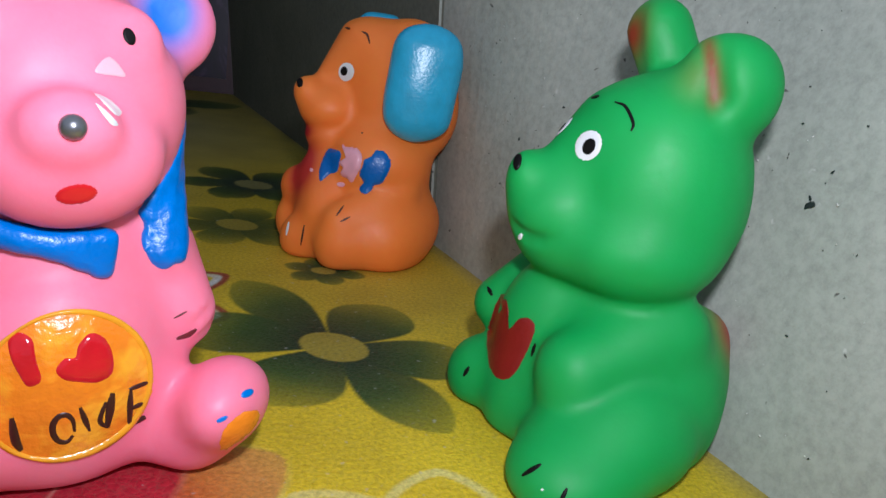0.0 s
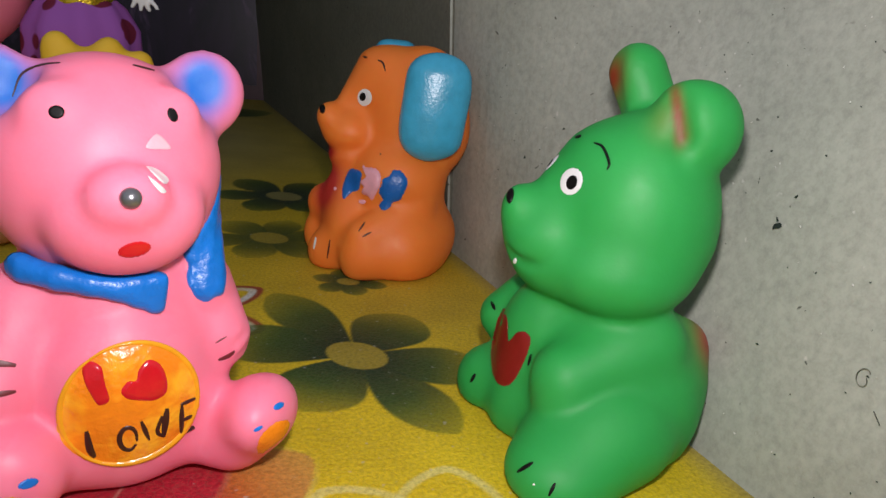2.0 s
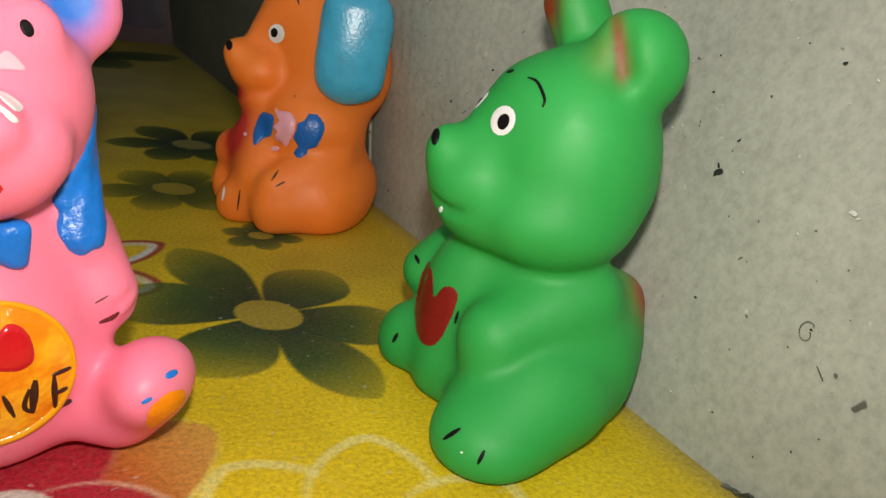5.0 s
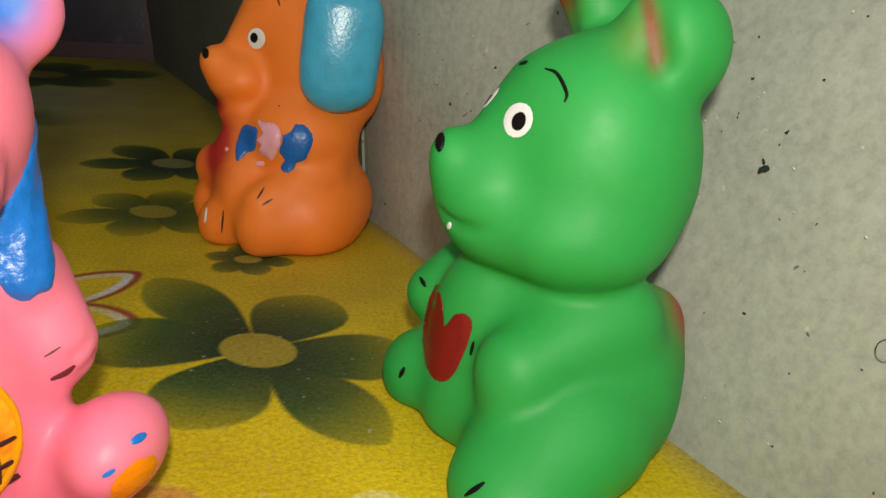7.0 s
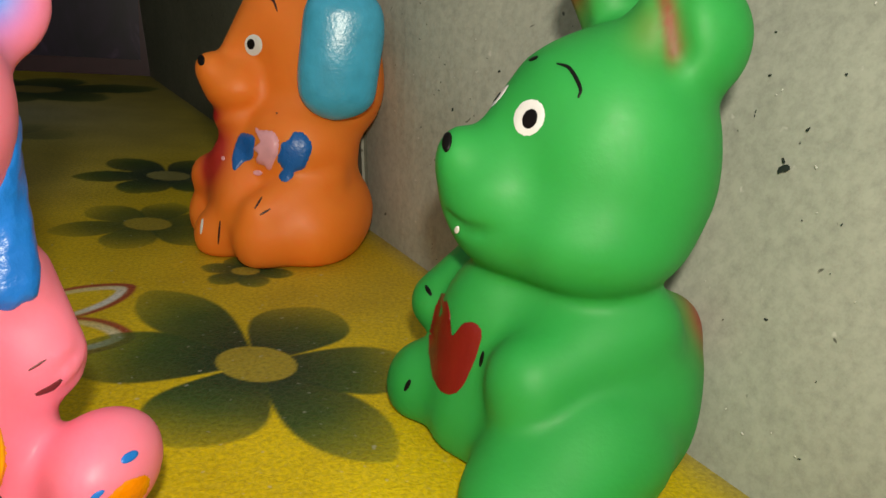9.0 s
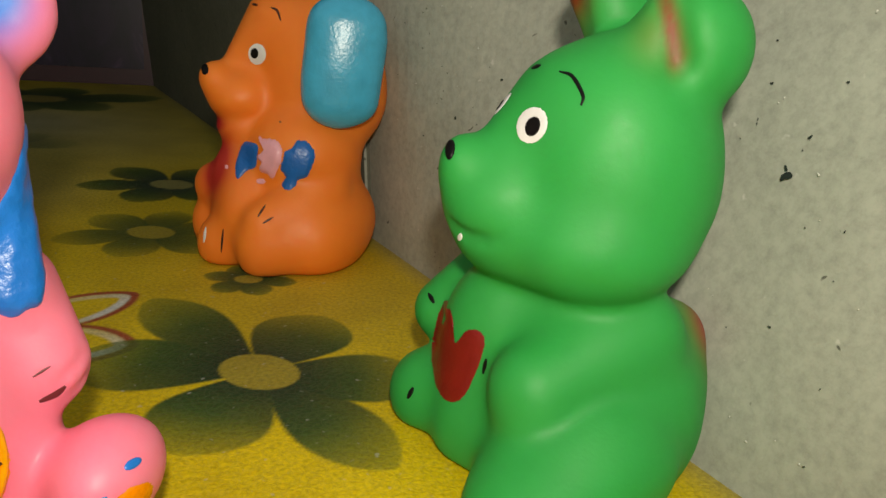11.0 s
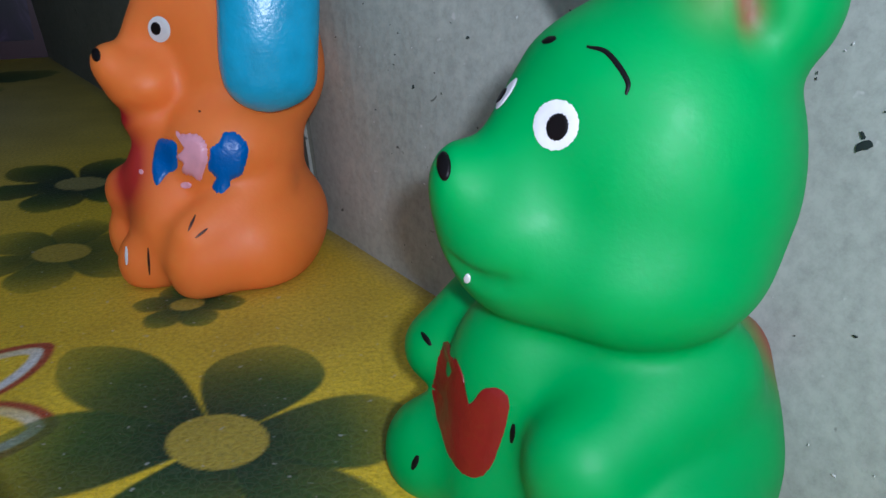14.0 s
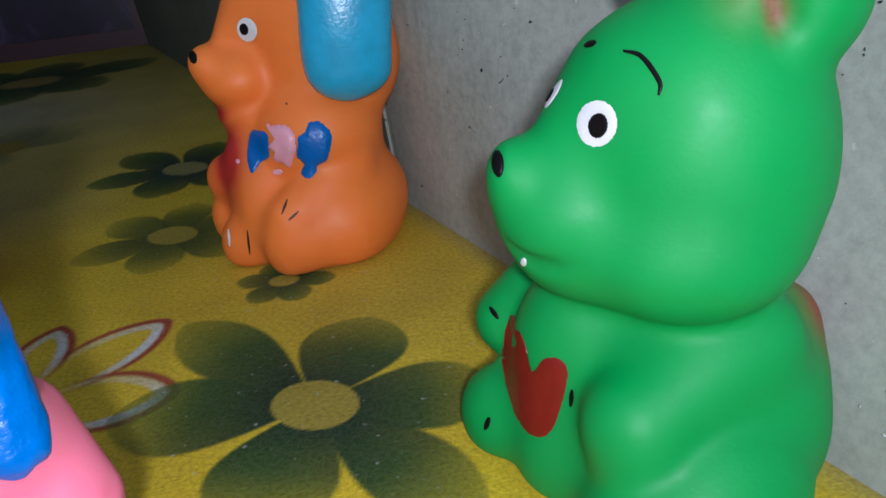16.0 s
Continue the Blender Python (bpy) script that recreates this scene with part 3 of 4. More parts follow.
    toy.part("eyebrow", "thin black painted eyebrow")
    toy.stroke([(-12.2, 71.6), (-10.2, 71.0), (-8.3, 68.2), (-8.4, 66.6)], 0.75, M_BLACK)
    toy.part("heart", "dark red painted heart")
    toy.blot([(-26.8, 31.0), (-25.3, 28), (-24.6, 23.6), (-22.6, 26.4), (-20.2, 26.6), (-19.2, 24.2), (-20.4, 18), (-22.2, 13), (-24.6, 11.6), (-27.0, 13.5), (-28.6, 20), (-28.4, 27)], M_RED, 0.18, 6, 0.012)
    toy.part("claw_mark", "black painted claw mark")
    toy.stroke([(-18.8, 21.5), (-19.1, 18.5)], 0.8, M_BLACK)
    toy.eye = Vector((-20.4, -94, 92))
    toy.part("eye", "white painted eye with black pupil")
    toy.disc(-20.8, 66.9, 0.4, 2.2, M_WHITE, 0.12, -32)
    toy.disc(-21.2, 66.7, 0.25, 1.1, M_BLACK, 0.25, -32)
    toy.part("eyebrow", "thin black painted eyebrow")
    toy.stroke([(-17.0, 72.6), (-15.6, 73.1)], 1.0, M_BLACK)
    toy.part("nose", "black painted nose tip")
    toy.disc(-28.2, 57.9, 0.8, 2.0, M_BLACK, 0.3)
    toy.part("tooth", "white painted tooth")
    toy.disc(-25.3, 43.2, 0.4, 0.7, M_WHITE, 0.2)
    toy.eye = Vector((0.5, -166, 107))
    toy.part("claw_mark", "black painted claw mark")
    toy.stroke([(-18.8, -11.2), (-15.4, -7.4)], 1.3, M_BLACK)
    toy.part("claw_mark", "black painted claw mark")
    toy.stroke([(-10.6, -15.8), (-9.6, -11.8)], 1.1, M_BLACK)
    toy.part("claw_mark", "black painted claw mark")
    toy.stroke([(-29.2, 33.2), (-28.1, 31.3)], 1.0, M_BLACK)
    toy.part("claw_mark", "black painted claw mark")
    toy.stroke([(-32, 11.4), (-31.1, 13.9)], 1.0, M_BLACK)
    toy.part("speck", "tiny white speck on the foot")
    toy.disc(-14.5, -13.6, 0.32, 0.3, M_WHITE, 0.12)
    ob = toy.link("toy_rabbit", (0.053, 0.158, 0), -13.2)
    return tagged(ob, "green vinyl squeaky toy rabbit with painted red heart", "toy", "squeaky toys")


def orange_dog():
    toy = Toy((-1.3, -262.6, 86.8))
    parts = [
        (ball((-0.2, 0.6, 11.9), (23.8, 21.6, 19.1)), 1, 0),
        (ball((0.4, -2.6, 33.1), (17.7, 17.6, 16.2)), 7, 0),
        (ball((6.0, 3.6, 51.1), (19.5, 17.0, 20.2)), 4, 0),
        (ball((1.9, 6.4, 65.9), (15.0, 14.9, 13.5)), 8, 0),
        (ball((7.9, 1.9, 61.2), (15.1, 14.0, 19.7)), 4, 0),
        (limb((-8.9, 6.1, 69.2), (-21.7, 2.2, 55.6), 9.9, 3.7), 7, 0),
        (ball((-18.2, -0.2, 48.8), (10.1, 9.5, 8.0), 10, 0, 0), 4, 0),
        (ball((-26.2, -1.7, 54.1), (4.1, 4.8, 4.5)), 4, 0),
        (ball((-17.2, -0.1, 40.1), (8.5, 8.0, 5.5)), 2.2, 0),
        (limb((7.0, -11.0, 26.0), (-10.5, -20.5, 15.5), 7.5, 6.0), 1.6, 0),
        (ball((-10.3, -20.2, 8.5), (8.2, 7.5, 11.0)), 1.8, 0),
        (ball((-16.5, -8.7, 13.0), (8.8, 10.8, 15.1)), 4, 0),
        (ball((-21.9, -9.8, 5.9), (8.8, 7.5, 9.4)), 3, 0),
        (ball((-27.8, 3.4, 8.6), (6.2, 6.1, 9.2)), 4, 0),
        (ball((-28.1, 1.8, 21.0), (4.7, 5.0, 6.3)), 3, 0),
        (ball((-17.0, -1.8, 22.3), (10.4, 10.0, 15.0)), 5, 0),
        (ball((3.2, -10.1, 9.0), (14.0, 16.4, 14.0)), 8, 0),
    ]
    v, f = skin(parts, (-40, -36, -3), (32, 30, 90), 0.85)
    tint = airbrush(v, [((-24.5, -5, 28), (6.0, 8, 12), (0.50, 0.03, 0.02), 1.6), ((-25, -1, 41), (4.5, 7, 3.6), (0.45, 0.01, 0.015), 1.4)])
    tint[:, 3] = np.minimum(tint[:, 3], 1)
    toy.part("body")
    toy.add(v, f, M_ORANGE, tint)
    toy.settle()
    toy.part("ear", "glossy sky-blue painted ear")
    ear = [(slab((11.4, -14.6, 62), (9.6, 4.6, 15), 4.5, 0, -3, 2), 1, 0), (ball((11.8, -14.6, 67.5), (10.4, 5.4, 12.3)), 6, 0), (ball((10.0, -15.2, 54.8), (9.8, 5.2, 11.6)), 6, 0)]
    ev, ef = skin(ear, (-4, -26, 36), (28, -6, 84), 0.8, False)
    toy.add(ev, ef, M_SKYBLUE)
    toy.part("ear", "glossy sky-blue painted ear")
    ear = [(slab((-4, 16.5, 65), (8, 5, 16.5), 4.8, 0, 4, 0), 1, 0)]
    ev, ef = skin(ear, (-16, 8, 42), (8, 26, 86), 0.9, False)
    toy.add(ev, ef, M_SKYBLUE)
    toy.part("eye", "white painted eye with black pupil")
    toy.disc(-13.7, 61.3, 2.7, 3.2, M_WHITE, 0.15, -5)
    toy.disc(-14.4, 61.5, 1.3, 1.7, M_BLACK, 0.3, -5)
    toy.part("eye", "white painted eye with black pupil")
    toy.disc(-22.0, 64.0, 0.9, 2.2, M_WHITE, 0.15, -30)
    toy.disc(-22.3, 64.0, 0.6, 1.3, M_BLACK, 0.3, -30)
    toy.part("eyebrow", "dark brown painted eyebrow")
    toy.stroke([(-9.8, 74.8), (-8.0, 74.0), (-6.9, 71.2)], 0.8, M_BROWN)
    toy.part("eyebrow", "dark brown painted eyebrow")
    toy.stroke([(-15.2, 75.4), (-13.6, 75.2)], 0.9, M_BROWN)
    toy.part("nose", "black painted nose tip")
    toy.disc(-28.6, 56.0, 1.1, 1.7, M_BLACK, 0.2)
    toy.part("speck", "tiny brown speck")
    toy.disc(-6.6, 41.6, 0.3, 0.3, M_BROWN, 0.1)
    bow = toy.part("bow_tie", "deep blue painted bow tie")
    toy.blot([(-17.6, 34.8), (-15.0, 35.0), (-13.1, 33.9), (-13.3, 30.6), (-13.9, 27.3), (-16.4, 26.0), (-19.2, 23.3), (-20.0, 26.4), (-19.4, 30.2)], M_NAVY, 0.5, 5, 0.02, 3)
    toy.blot([(-4.9, 32.7), (-3.0, 33.6), (-1.3, 36.1), (1.6, 36.0), (3.8, 33.6), (4.2, 30.6), (2.9, 26.6), (1.7, 24.6), (-0.8, 23.6), (-1.6, 21.6), (-4.2, 20.4), (-5.8, 22.2), (-4.6, 24.4), (-6.3, 27.2), (-5.4, 30.4)], M_NAVY, 0.6, 5, 0.03, 4)
    toy.part("knot", "pale pink dabbed knot", bow)
    toy.blot([(-12.8, 36.9), (-11.4, 36.2), (-9.1, 36.4), (-6.6, 35.2), (-5.8, 32.6), (-6.3, 28.6), (-8.3, 23.9), (-10.2, 25.2), (-12.5, 26.2), (-11.6, 28.4), (-13.4, 30.4), (-11.2, 32.6), (-11.0, 34.2)], M_ROSE, 0.9, 5, 0.05, 5)
    toy.disc(-12.2, 22.9, 1.4, 0.9, M_ROSE, 0.4, 0, 0.1, 2)
    toy.disc(-22.6, 27.0, 0.55, 0.7, M_ROSE, 0.2, 0, 0.1, 2)
    toy.part("claw_mark", "dark brown painted claw mark")
    toy.stroke([(-12.8, 11.4), (-10.6, 15.4)], 0.8, M_BROWN)
    toy.part("claw_mark", "thin painted claw mark")
    toy.stroke([(-11.2, 9.4), (-8.0, 11.6)], 0.8, M_BROWN)
    toy.part("claw_mark", "thin painted claw mark")
    toy.stroke([(-24.3, -0.6), (-23.6, 7.0)], 0.8, M_BROWN)
    toy.part("claw_mark", "thin painted claw mark")
    toy.stroke([(-29.6, 2.6), (-29.0, 7.6)], 1.0, M_WHITE)
    ob = toy.link("toy_dog", (-0.008, 0.278, 0), 4.0)
    return tagged(ob, "orange vinyl squeaky toy dog with glossy blue ears and bow tie", "toy", "squeaky toys")


def pink_bear():
    toy = Toy((-22, -157, 107))
    parts = [
        (ball((1.0, -0.3, 20.2), (21.1, 20.6, 23.6)), 1, 0),
        (ball((0.0, 0.0, 40.0), (16.5, 14.5, 10.0)), 5, 0),
        (ball((-0.2, -1.2, 62.1), (20.8, 18.6, 20.5)), 4, 0),
        (ball((1.0, -13.9, 56.6), (13.6, 10.4, 10.9)), 1.6, 0),
        (ball((0.3, -21.6, 61.3), (6.8, 5.2, 5.7)), 1.6, 0),
        (ball((18.5, 2.3, 74.9), (8.2, 4.7, 8.6), 0, 0, 25), 4, 0),
        (ball((-16.8, 1.8, 75.0), (7.5, 5.0, 8.8), 0, 0, -25), 4, 0),
        (ball((18.0, -4.5, 78.0), (5.5, 3.5, 6.0), 0, 0, 25), 3, 1),
        (ball((-16.0, -4.5, 78.0), (5.5, 3.5, 6.0), 0, 0, -25), 3, 1),
        (limb((16.4, -1.8, 37.4), (19.4, -7.3, 27.8), 6.8, 6.1), 3, 0),
        (limb((-16.0, -3.0, 37.0), (-21.0, -10.0, 24.0), 8.0, 7.0), 4, 0),
        (limb((11.2, -5.9, 9.5), (20.2, -13.5, 7.6), 8.4, 7.6), 3.4, 0),
        (ball((24.2, -20.8, 15.9), (6.4, 9.4, 6.9), -42, 0, 0), 9, 0),
        (limb((-11.0, -6.0, 9.0), (-19.2, -15.1, 10.6), 9.0, 8.1), 4, 0),
        (ball((-21.0, -19.1, 11.6), (9.2, 6.8, 8.9)), 4, 0),
        (ball((0.0, -9.0, 10.0), (14.0, 9.0, 10.0)), 4, 0),
        (ball((-0.2, -13.3, 22.5), (13.6, 7.0, 15.0), 0, 4, 0), 2.2, 0),
        (ball((-8.6, -11.4, 73.8), (5.0, 3.0, 4.6)), 3, 0),
        (ball((9.8, -11.2, 73.2), (4.6, 3.0, 4.6)), 3, 0),
        (limb((15.6, -3, 52), (16.4, -7.0, 39), 4.2, 4.2), 3, 0),
        (limb((19.5, -13.6, 27), (24.2, -10.8, 30), 0.35, 0.35), 1.0, 1),
        (limb((20.0, -13.6, 23.6), (25.0, -10.2, 26.6), 0.35, 0.35), 1.0, 1),
        (limb((19.5, -13.4, 30.5), (23.5, -11.0, 33), 0.3, 0.3), 1.0, 1),
    ]
    v, f = skin(parts, (-36, -36, -3), (38, 26, 92), 0.8)
    blue = (0.012, 0.16, 0.58)
    tint = airbrush(v, [((18, -3, 78), (5.8, 5, 7), blue, 1.6), ((-16, -3, 78), (5.8, 5, 7), blue, 1.6)])
    tint[:, 3] = np.minimum(tint[:, 3], 1)
    toy.part("body")
    toy.add(v, f, M_PINK, tint)
    toy.settle()
    # neckerchief: front bow and tail over the shoulder
    toy.part("neckerchief", "blue painted neckerchief with a bow")
    band = [(-18, -3.5, 46.9, 2.7), (-15, -8.8, 46.2, 2.6), (-10, -12.8, 45.3, 2.3), (-5, -14.7, 44.2, 2.1), (-1, -15.2, 43.2, 2.3), (2.5, -15.2, 42.3, 3.2), (5.2, -14.8, 41.5, 3.7)]
    bow = [(limb((p[0], p[1], p[2] + k * (p[3] - 1.7)), (q[0], q[1], q[2] + k * (q[3] - 1.7)), 1.7, 1.7), 0.8, 0) for p, q in zip(band, band[1:]) for k in (-1, 0, 1)]
    bow.append((slab((5.8, -14.7, 41.4), (1.8, 1.8, 3.9), 1.1, 6, 0, 8), 0.8, 0))
    bv, bf = skin(bow, (-24, -27, 32), (18, -8, 54), 0.7, False)
    toy.add(bv, bf, M_BLUE)
    tail = [(limb((16.6, -2.5, 59), (15.8, -8, 40), 4.4, 4.6), 1, 0)]
    tail += [(ball((x, -12, z), (1.3, 5, 1.4)), 0.8, 1) for x, z in ((11.4, 44), (11.8, 38.6), (14.2, 35.2), (17.6, 35.6))]
    bv, bf = skin([(coat(parts, tail, 0.55), 1, 0)], (6, -22, 20), (32, 10, 64), 0.6, False)
    toy.add(bv, bf, M_BLUE)
    toy.part("eye", "black painted dot eye")
    toy.disc(-7.2, 70.8, 1.35, 1.25, M_BLACK, 0.2)
    toy.part("eye", "black painted dot eye")
    toy.disc(12.5, 70.4, 0.95, 1.5, M_BLACK, 0.2, 20)
    toy.part("nose", "silver painted nose bead")
    q = toy.touch(4.6, 53.7, 0.2)
    toy.add(*skin([(ball(q, 1.75), 1, 0)], [c - 2.6 for c in q], [c + 2.6 for c in q], 0.3, False), M_SILVER)
    toy.part("mouth", "red painted mouth")
    toy.disc(4.9, 43.5, 3.2, 1.6, M_SCARLET, 0.15, 8, 0.05)
    toy.part("eyebrow", "thin brown painted eyebrow")
    toy.stroke([(-14.0, 74.2), (-12.4, 78.0), (-9.6, 79.6), (-6.2, 80.0)], 0.5, M_BROWN)
    toy.part("eyebrow", "thin brown painted eyebrow")
    toy.stroke([(5.6, 80.0), (9.4, 79.2)], 0.5, M_BROWN)
    toy.part("paint_dab", "pale dab of stray paint")
    toy.blot([(9.6, 66.8), (12.2, 63.9), (10.2, 63.6), (7.4, 64.0)], M_ROSE, 0.1)
    toy.part("paint_dab", "white dab of stray paint")
    toy.blot([(7.4, 60.2), (9.4, 59.8), (11.6, 57.6), (10.6, 56.4)], M_WHITE, 0.1)
    toy.part("paint_dab", "white dab of stray paint")
    toy.blot([(7.6, 58.2), (9.6, 56.6), (11.2, 54.8), (10.0, 54.6)], M_WHITE, 0.1)
    badge = toy.part("belly_badge", "glossy orange-yellow painted belly disc")
    toy.disc(3.1, 10.0, 14.4, 15.0, M_GOLD, 0.25, 10, 0.008)
    toy.part("rim", "raised yellow rim of the belly disc", badge)
    for a0 in (0, 1, 2):
        toy.stroke([(3.1 + 13.4 * math.cos(a), 10.0 + 14.0 * math.sin(a)) for a in np.linspace(a0 * 2.1, a0 * 2.1 + 2.15, 9)], 1.3, M_AMBER, 0.55)
    toy.part("letter", "red gloss letter I", badge)
    toy.blot([(-5.7, 20.3), (-4.1, 21.4), (-2.1, 20), (-1.5, 15.7), (-0.8, 11.5), (-2.9, 10.6), (-4.4, 13.5), (-5.6, 17.2)], M_SCARLET, 0.6)
    toy.part("heart", "red gloss heart", badge)
    toy.blot([(0.8, 13.2), (2.2, 15.4), (4.0, 15.4), (4.7, 18.0), (6.6, 20.1), (9.0, 18.8), (10.5, 15.2), (10.4, 11.2), (8.0, 9.6), (4.5, 10.2), (2.0, 11.2)], M_SCARLET, 0.6)
    toy.part("lettering", "brown hand-painted word LOVE", badge)
    for line, w in (([(-5.6, 5.9), (-5.2, 1.7), (-4.4, -0.6)], 1.5),
                    ([(4.8, 5.7), (6.3, 0.8)], 1),
                    ([(10.1, 7.6), (9.2, 0.9)], 1.5),
                    ([(9, 6), (8, 2.4), (9.2, 0.9)], 0.9),
                    ([(13.1, 7.7), (12.9, 0.9)], 1.1),
                    ([(12.8, 7.8), (15.9, 8.8)], 0.9),
                    ([(12.9, 3.9), (15.4, 4.7)], 0.8),
                    ([(12.7, 0.8), (15.7, 1.7)], 1),
                    ([(3.7, 0.5), (2.7, -0.6), (1.4, -0.2), (0.6, 1.3), (0.6, 3.2), (1.5, 4.5), (2.8, 4.5), (3.7, 3.2), (3.9, 1.2)], 1.1)):
        toy.stroke(line, 1.4 * w, M_BROWN, 0.4)
    toy.part("claw_mark", "brown painted finger mark")
    toy.stroke([(-25.2, 24.6), (-21.5, 24.4), (-17.0, 22.9)], 2.2, M_MAROON, 0.05)
    toy.part("claw_mark", "brown painted finger mark")
    toy.stroke([(-24.2, 18.6), (-20.5, 17.4), (-17.4, 17.4)], 1.8, M_MAROON, 0.05)
    toy.part("claw_mark", "brown painted finger mark")
    toy.stroke([(21.0, 17.2), (23.2, 17.8), (24.6, 18.8)], 1.4, M_MAROON, 0.05)
    toy.part("claw_mark", "brown painted finger mark")
    toy.stroke([(20.4, 21.4), (22.8, 22.6)], 0.6, M_MAROON, 0.05)
    toy.part("toe_dot", "blue painted toe dot")
    toy.disc(35.0, 2.2, 1.4, 1.0, M_BLUE, 0.15, 20)
    toy.part("toe_dot", "blue painted toe dot")
    toy.disc(30.2, -2.8, 1.2, 0.6, M_BLUE, 0.15, 20)
    toy.part("toe_dot", "blue painted toe dot")
    toy.disc(-24.2, -1.4, 2.6, 1.5, M_BLUE, 0.15, -20, 0.06)
    toy.part("toe_dot", "blue painted toe dot")
    toy.disc(-16.6, -4.0, 1.9, 1.2, M_BLUE, 0.15, 10, 0.08)
    toy.part("toe_patch", "orange brushed paint on the sole")
    toy.blot([(34.2, -1.9), (37.6, -1.9), (37.8, -4.6), (35.2, -7.7), (31.3, -9.7), (29.8, -8.9), (30.5, -5.1)], M_GOLD, 0.15, 5, 0.05, 6)
    toy.part("toe_patch", "orange brushed paint on the sole")
    toy.blot([(-22.9, -6.6), (-21.2, -5.9), (-18.4, -6.7), (-15.3, -9.1), (-15.3, -11.0), (-18.4, -10.5), (-21.1, -9.7), (-22.9, -7.9)], M_GOLD, 0.15, 5, 0.06, 7)
    ob = toy.link("toy_bear", (-0.052, 0.140, 0), 33)
    return tagged(ob, "pink vinyl squeaky toy bear with blue neckerchief and painted belly", "toy", "squeaky toys")


green_rabbit()
orange_dog()
pink_bear()

# ---- behind the toys ----
M_POSTER, _t, _n = material("dark_purple_print", 0.35, 0.4)
_w = noise_node(_t, 22, 4, 0.6)
_w.inputs["Distortion"].default_value = 1.6
_m = _t.nodes.new("ShaderNodeMapping")
_m.inputs["Scale"].default_value = (1.0, 1.0, 0.35)
_m.inputs["Rotation"].default_value = (0, 0.6, 0)
_c = _t.nodes.new("ShaderNodeTexCoord")
_t.links.new(_c.outputs["Object"], _m.inputs["Vector"])
_t.links.new(_m.outputs["Vector"], _w.inputs["Vector"])
_r = ramp_node(_t, _w.outputs["Fac"], [(0.38, (0.008, 0.003, 0.014)), (0.54, (0.024, 0.008, 0.034)), (0.63, (0.10, 0.05, 0.12)), (0.74, (0.30, 0.21, 0.32))])
_t.links.new(_r.outputs["Color"], _n.inputs["Base Color"])
M_TRIM = enamel("maroon_card", (0.06, 0.008, 0.014), 0.4)


def part(name, verts, faces, mat, parent, label="", smooth=False):
    ob = mesh_object(name, verts, faces, [mat], smooth=smooth)
    ob.parent = parent
    if label:
        ob["label"] = label
    return ob


def box(x0, y0, z0, x1, y1, z1):
    return [(x, y, z) for x in (x0, x1) for y in (y0, y1) for z in (z0, z1)], [(0, 1, 3, 2), (4, 6, 7, 5), (0, 4, 5, 1), (2, 3, 7, 6), (0, 2, 6, 4), (1, 5, 7, 3)]


picture = tagged(new("picture_panel"), "dark purple printed picture panel with maroon border", "picture")
picture.matrix_world = pose(-0.157, 0.664, 0, -3, 0, 12)
part("print", *box(-0.34, 0, 0.012, -0.008, 0.004, 0.30), M_POSTER, picture)
part("border", *box(-0.35, -0.002, 0, 0, 0.005, 0.012), M_TRIM, picture, "maroon lower border")
part("border", *box(-0.008, -0.002, 0.012, 0, 0.005, 0.31), M_TRIM, picture, "maroon side border")


# frayed tear at the foot of the grey board
rnd = random.Random(3)
verts, faces = [], []
for i in range(26):
    s0 = 176 + i * 1.1
    h0 = 0.4 + 0.22 * i + rnd.uniform(-0.3, 0.5)
    verts += [on_wall(s0, h0 - 0.5, 1.2), on_wall(s0, h0 + rnd.uniform(0.2, 0.9), 1.2), on_wall(s0, h0 + 0.1, 1.7)]
for i in range(25):
    a = 3 * i
    faces += [(a, a + 3, a + 5, a + 2), (a + 2, a + 5, a + 4, a + 1)]
tagged(mesh_object("torn_edge", verts, faces, [M_TORN]), "dark frayed tear at the foot of the cardboard", "tear", kind="structure")


# seam strip where the two sheets meet
sv, sf = [], []
for h in range(0, 261, 10):
    sv += [on_wall(-0.2, h, 1.4), on_wall(0.1, h, 1.6), on_wall(0.5, h, 0.8)]
for i in range(26):
    a = 3 * i
    sf += [(a, a + 1, a + 4, a + 3), (a + 1, a + 2, a + 5, a + 4)]
tagged(mesh_object("trim", sv, sf, [M_BOARD]), "thin pale cut edge between the cardboard sheets", "trim", kind="structure")


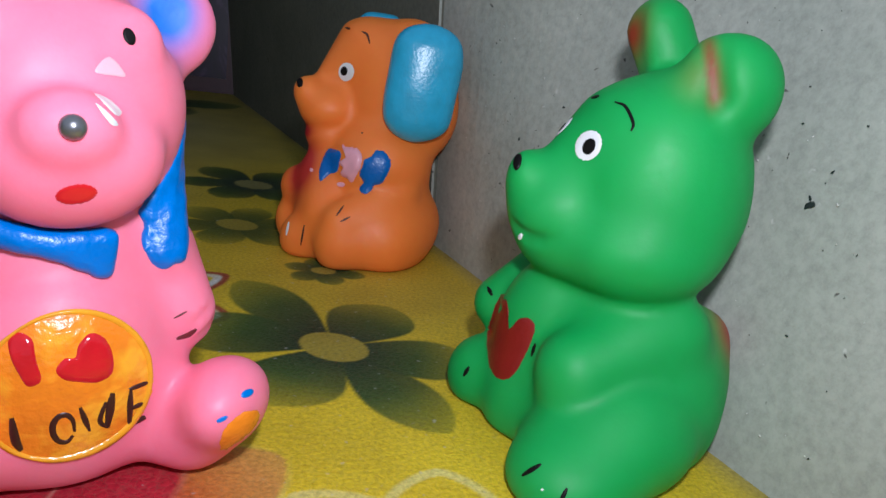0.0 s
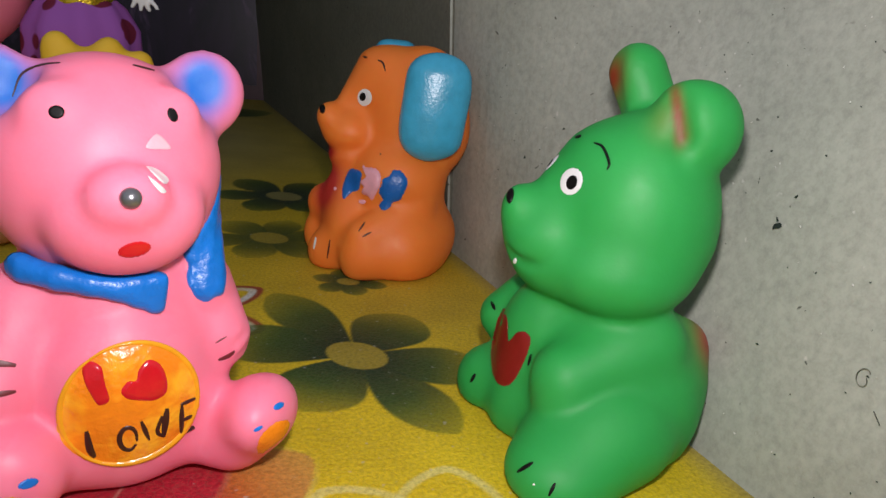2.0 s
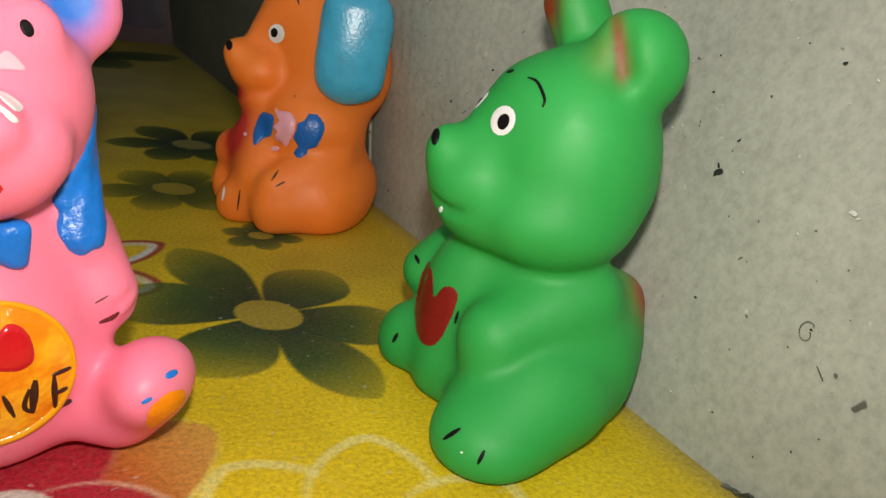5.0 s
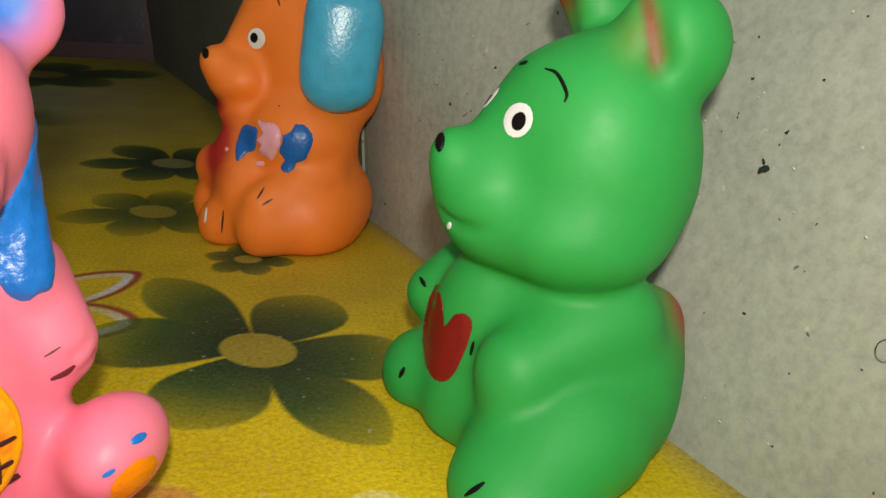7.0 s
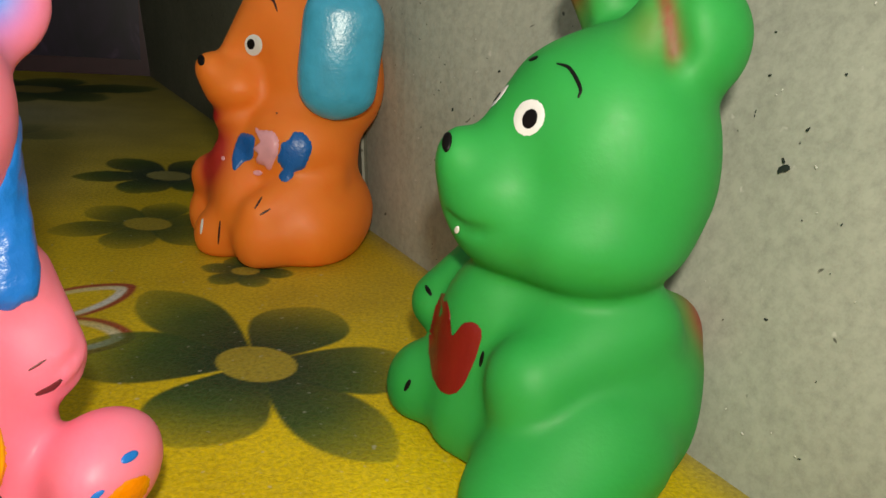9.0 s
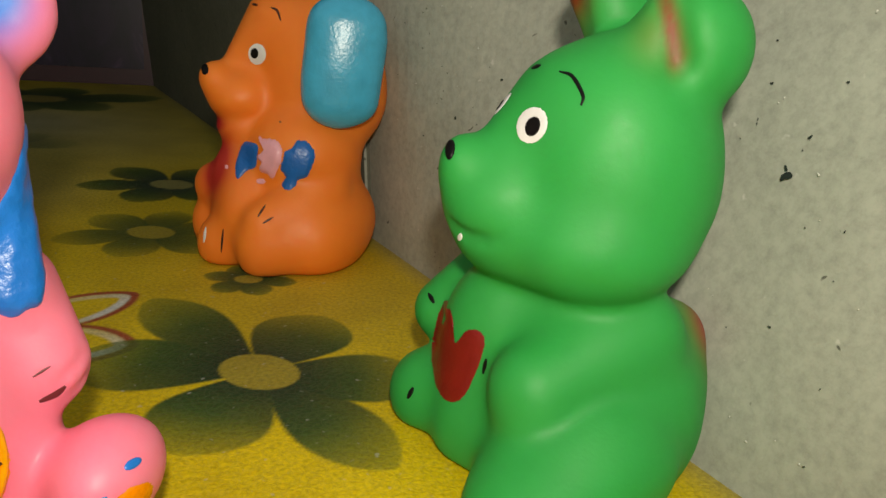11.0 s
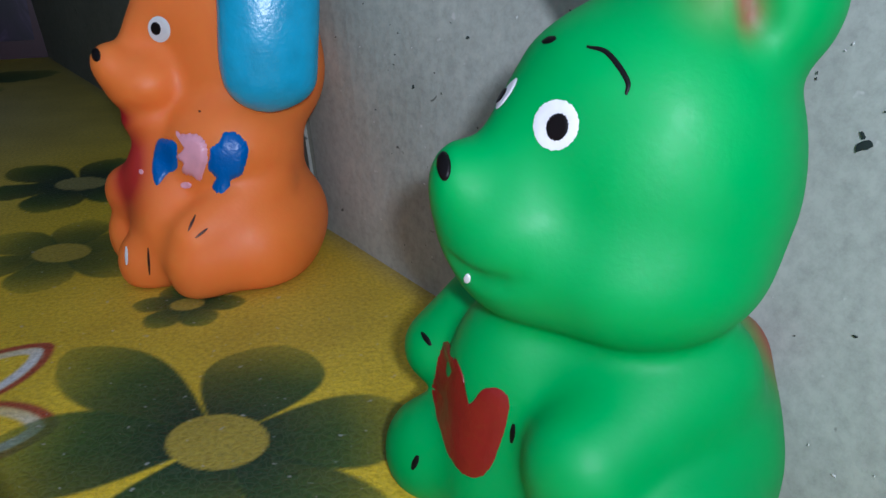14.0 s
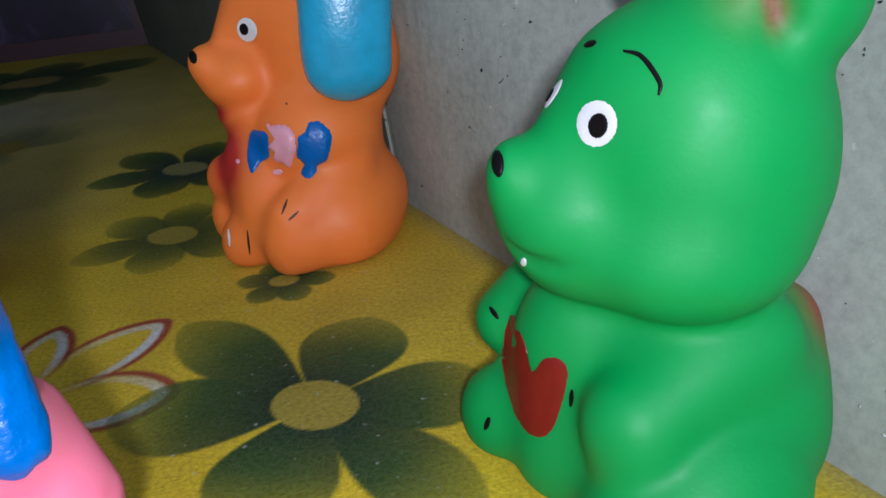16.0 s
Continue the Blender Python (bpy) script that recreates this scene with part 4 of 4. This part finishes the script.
def far_toys():
    # figure in a spotted purple skirt, seen in part behind the bear
    m, tree, n = material("purple_spotted_cloth", 0.8, 0.2)
    tc = tree.nodes.new("ShaderNodeTexCoord")
    vo = tree.nodes.new("ShaderNodeTexVoronoi")
    vo.inputs["Scale"].default_value = 75
    vo.inputs["Randomness"].default_value = 0.55
    tree.links.new(tc.outputs["Object"], vo.inputs["Vector"])
    r = ramp_node(tree, vo.outputs["Distance"], [(0.36, (0.15, 0.015, 0.04)), (0.40, (0.33, 0.10, 0.40))])
    tree.links.new(r.outputs["Color"], n.inputs["Base Color"])
    gold, tree, n = material("gold_foil", 0.25, 0.5)
    n.inputs["Metallic"].default_value = 0.8
    n.inputs["Base Color"].default_value = (0.75, 0.50, 0.03, 1)
    bump_node(tree, n, noise_node(tree, 260, 2).outputs["Fac"], 1.0, 0.001)
    doll = new("standing_figure")
    verts, faces, k = [], [], 48
    prof = [(13, 38), (15, 44), (18.5, 54), (21, 64), (20.5, 74), (16, 82), (12.5, 85)]
    for rr, z in prof:
        for i in range(k):
            a = 2 * math.pi * i / k
            q = rr * (1 + 0.05 * math.sin(9 * a + z * 0.03))
            verts.append((q * math.cos(a) * MM, q * 0.85 * math.sin(a) * MM, z * MM))
    for j in range(len(prof) - 1):
        for i in range(k):
            a, b = j * k + i, j * k + (i + 1) % k
            faces.append((a, b, b + k, a + k))
    part("skirt", verts, faces, m, doll, "purple skirt with maroon spots", True)
    v, f = skin([(limb((0, 0, 83), (0, 0, 126), 12.5, 10), 1, 0)], (-17, -17, 66), (17, 17, 140), 1.2, False)
    part("top", np.array(v) * MM, f.tolist(), gold, doll, "glittering gold top", True)
    v, f = skin([(limb((-6, 0, 0), (-6, 0, 44), 6, 5), 1, 0), (limb((6, 0, 0), (6, 0, 44), 6, 5), 2, 0)], (-16, -12, -2), (16, 12, 70), 1.2)
    part("leg", np.array(v) * MM, f.tolist(), M_PEACH, doll, "plain peach legs", True)
    v, f = skin([(limb((11, -3, 101), (22, -8, 90), 3, 3), 1, 0)] + [(limb((22, -8, 91), (19 + 3 * i, -9, 82 + abs(i - 1.5)), 1.2, 0.9), 1, 0) for i in range(4)], (4, -14, 76), (34, 4, 108), 0.8, False)
    part("glove", np.array(v) * MM, f.tolist(), M_WHITE, doll, "small white glove", True)
    doll.matrix_world = pose(-0.137, 0.305, 0, 0, 0, 20)
    tagged(doll, "plain doll-like figure in a spotted purple skirt and gold top", "figure")
    # yellow toy with red dots
    toy = new("toy_giraffe")
    v, f = skin([(ball((0, 0, 24), (15, 14, 25)), 1, 0), (ball((0, -2, 57), (18, 14, 14)), 4, 0), (ball((-11, -2, 70), (5, 4, 6)), 5, 0), (ball((5, -2, 71), (4, 4, 4)), 5, 0), (ball((15, -2, 66), (4, 4, 5)), 5, 0)], (-24, -24, -3), (24, 24, 80), 1.0)
    part("body", np.array(v) * MM, f.tolist(), M_YELLOW, toy, "", True)
    toy.matrix_world = pose(-0.112, 0.262, 0, 0, 0, 20)
    dots = Toy((0, -150, 70))
    dots.part("body")
    dots.add(v, f, M_YELLOW)
    dots.settle()
    dots.pieces.clear()
    dots.part("spots", "dark red painted spots")
    for x, z in ((-8, 60), (9, 61), (0, 46), (9, 40), (-9, 38)):
        dots.disc(x, z, 1.6, 1.6, M_RED)
    q = dots.pieces[0]
    part("spots", np.array(q["verts"]) * MM, q["faces"], M_RED, toy, "dark red painted spots", True)
    tagged(toy, "yellow vinyl toy with dark red spots", "toy", "squeaky toys")
    for k, (name, place, mat, label) in enumerate((("toy_animal", (-0.185, 0.300, 0), M_PINKPLAIN, "pink vinyl squeaky toy behind the bear"), ("toy_animal", (-0.140, 0.268, 0), M_PEACH, "peach-orange vinyl squeaky toy beside the bear"))):
        v, f = skin([(ball((0, 0, 20), (20, 18, 21)), 1, 0), (ball((0, -2, 56), (18, 17, 18)), 4, 0), (limb((10, -6, 8), (18, -14, 8), 8, 8), 4, 0), (limb((-10, -6, 8), (-18, -14, 8), 8, 8), 4, 0), (ball((13, 2, 73), (7, 4, 8)), 3, 0), (ball((-13, 2, 73), (7, 4, 8)), 3, 0)], (-34, -30, -3), (34, 26, 86), 1.0)
        ob = mesh_object(name, np.array(v) * MM * (1.6, 0.62)[k], f.tolist(), [mat], smooth=True)
        ob.matrix_world = pose(*place, 0, 0, 30)
        tagged(ob, label, "toy", "squeaky toys")


M_PINKPLAIN = rubber("plain_pink_vinyl", (0.95, 0.24, 0.32), 0.45)
far_toys()

# a curled hair and a scratch caught in the board
def fibre(name, pts, label):
    cu = bpy.data.curves.new(name, "CURVE")
    cu.dimensions, cu.bevel_depth, cu.bevel_resolution = "3D", 0.00011, 1
    sp = cu.splines.new("POLY")
    sp.points.add(len(pts) - 1)
    for q, (s0, h0) in zip(sp.points, pts):
        q.co = (*on_wall(s0, h0, 0.6), 1)
    cu.materials.append(M_TORN)
    return tagged(new(name, cu), label, "fibre")


fibre("fibre_loop", [(177.8 + 1.25 * math.cos(a), 36.2 + 1.4 * math.sin(a) - 0.25 * a) for a in np.linspace(0.4, 7.2, 20)], "thin dark curled fibre stuck to the grey cardboard")
fibre("fibre_strand", [(182.5 + 0.35 * i, 30.5 - 0.3 * i + 0.1 * (i % 2)) for i in range(7)], "short dark fibre strand stuck to the grey cardboard")
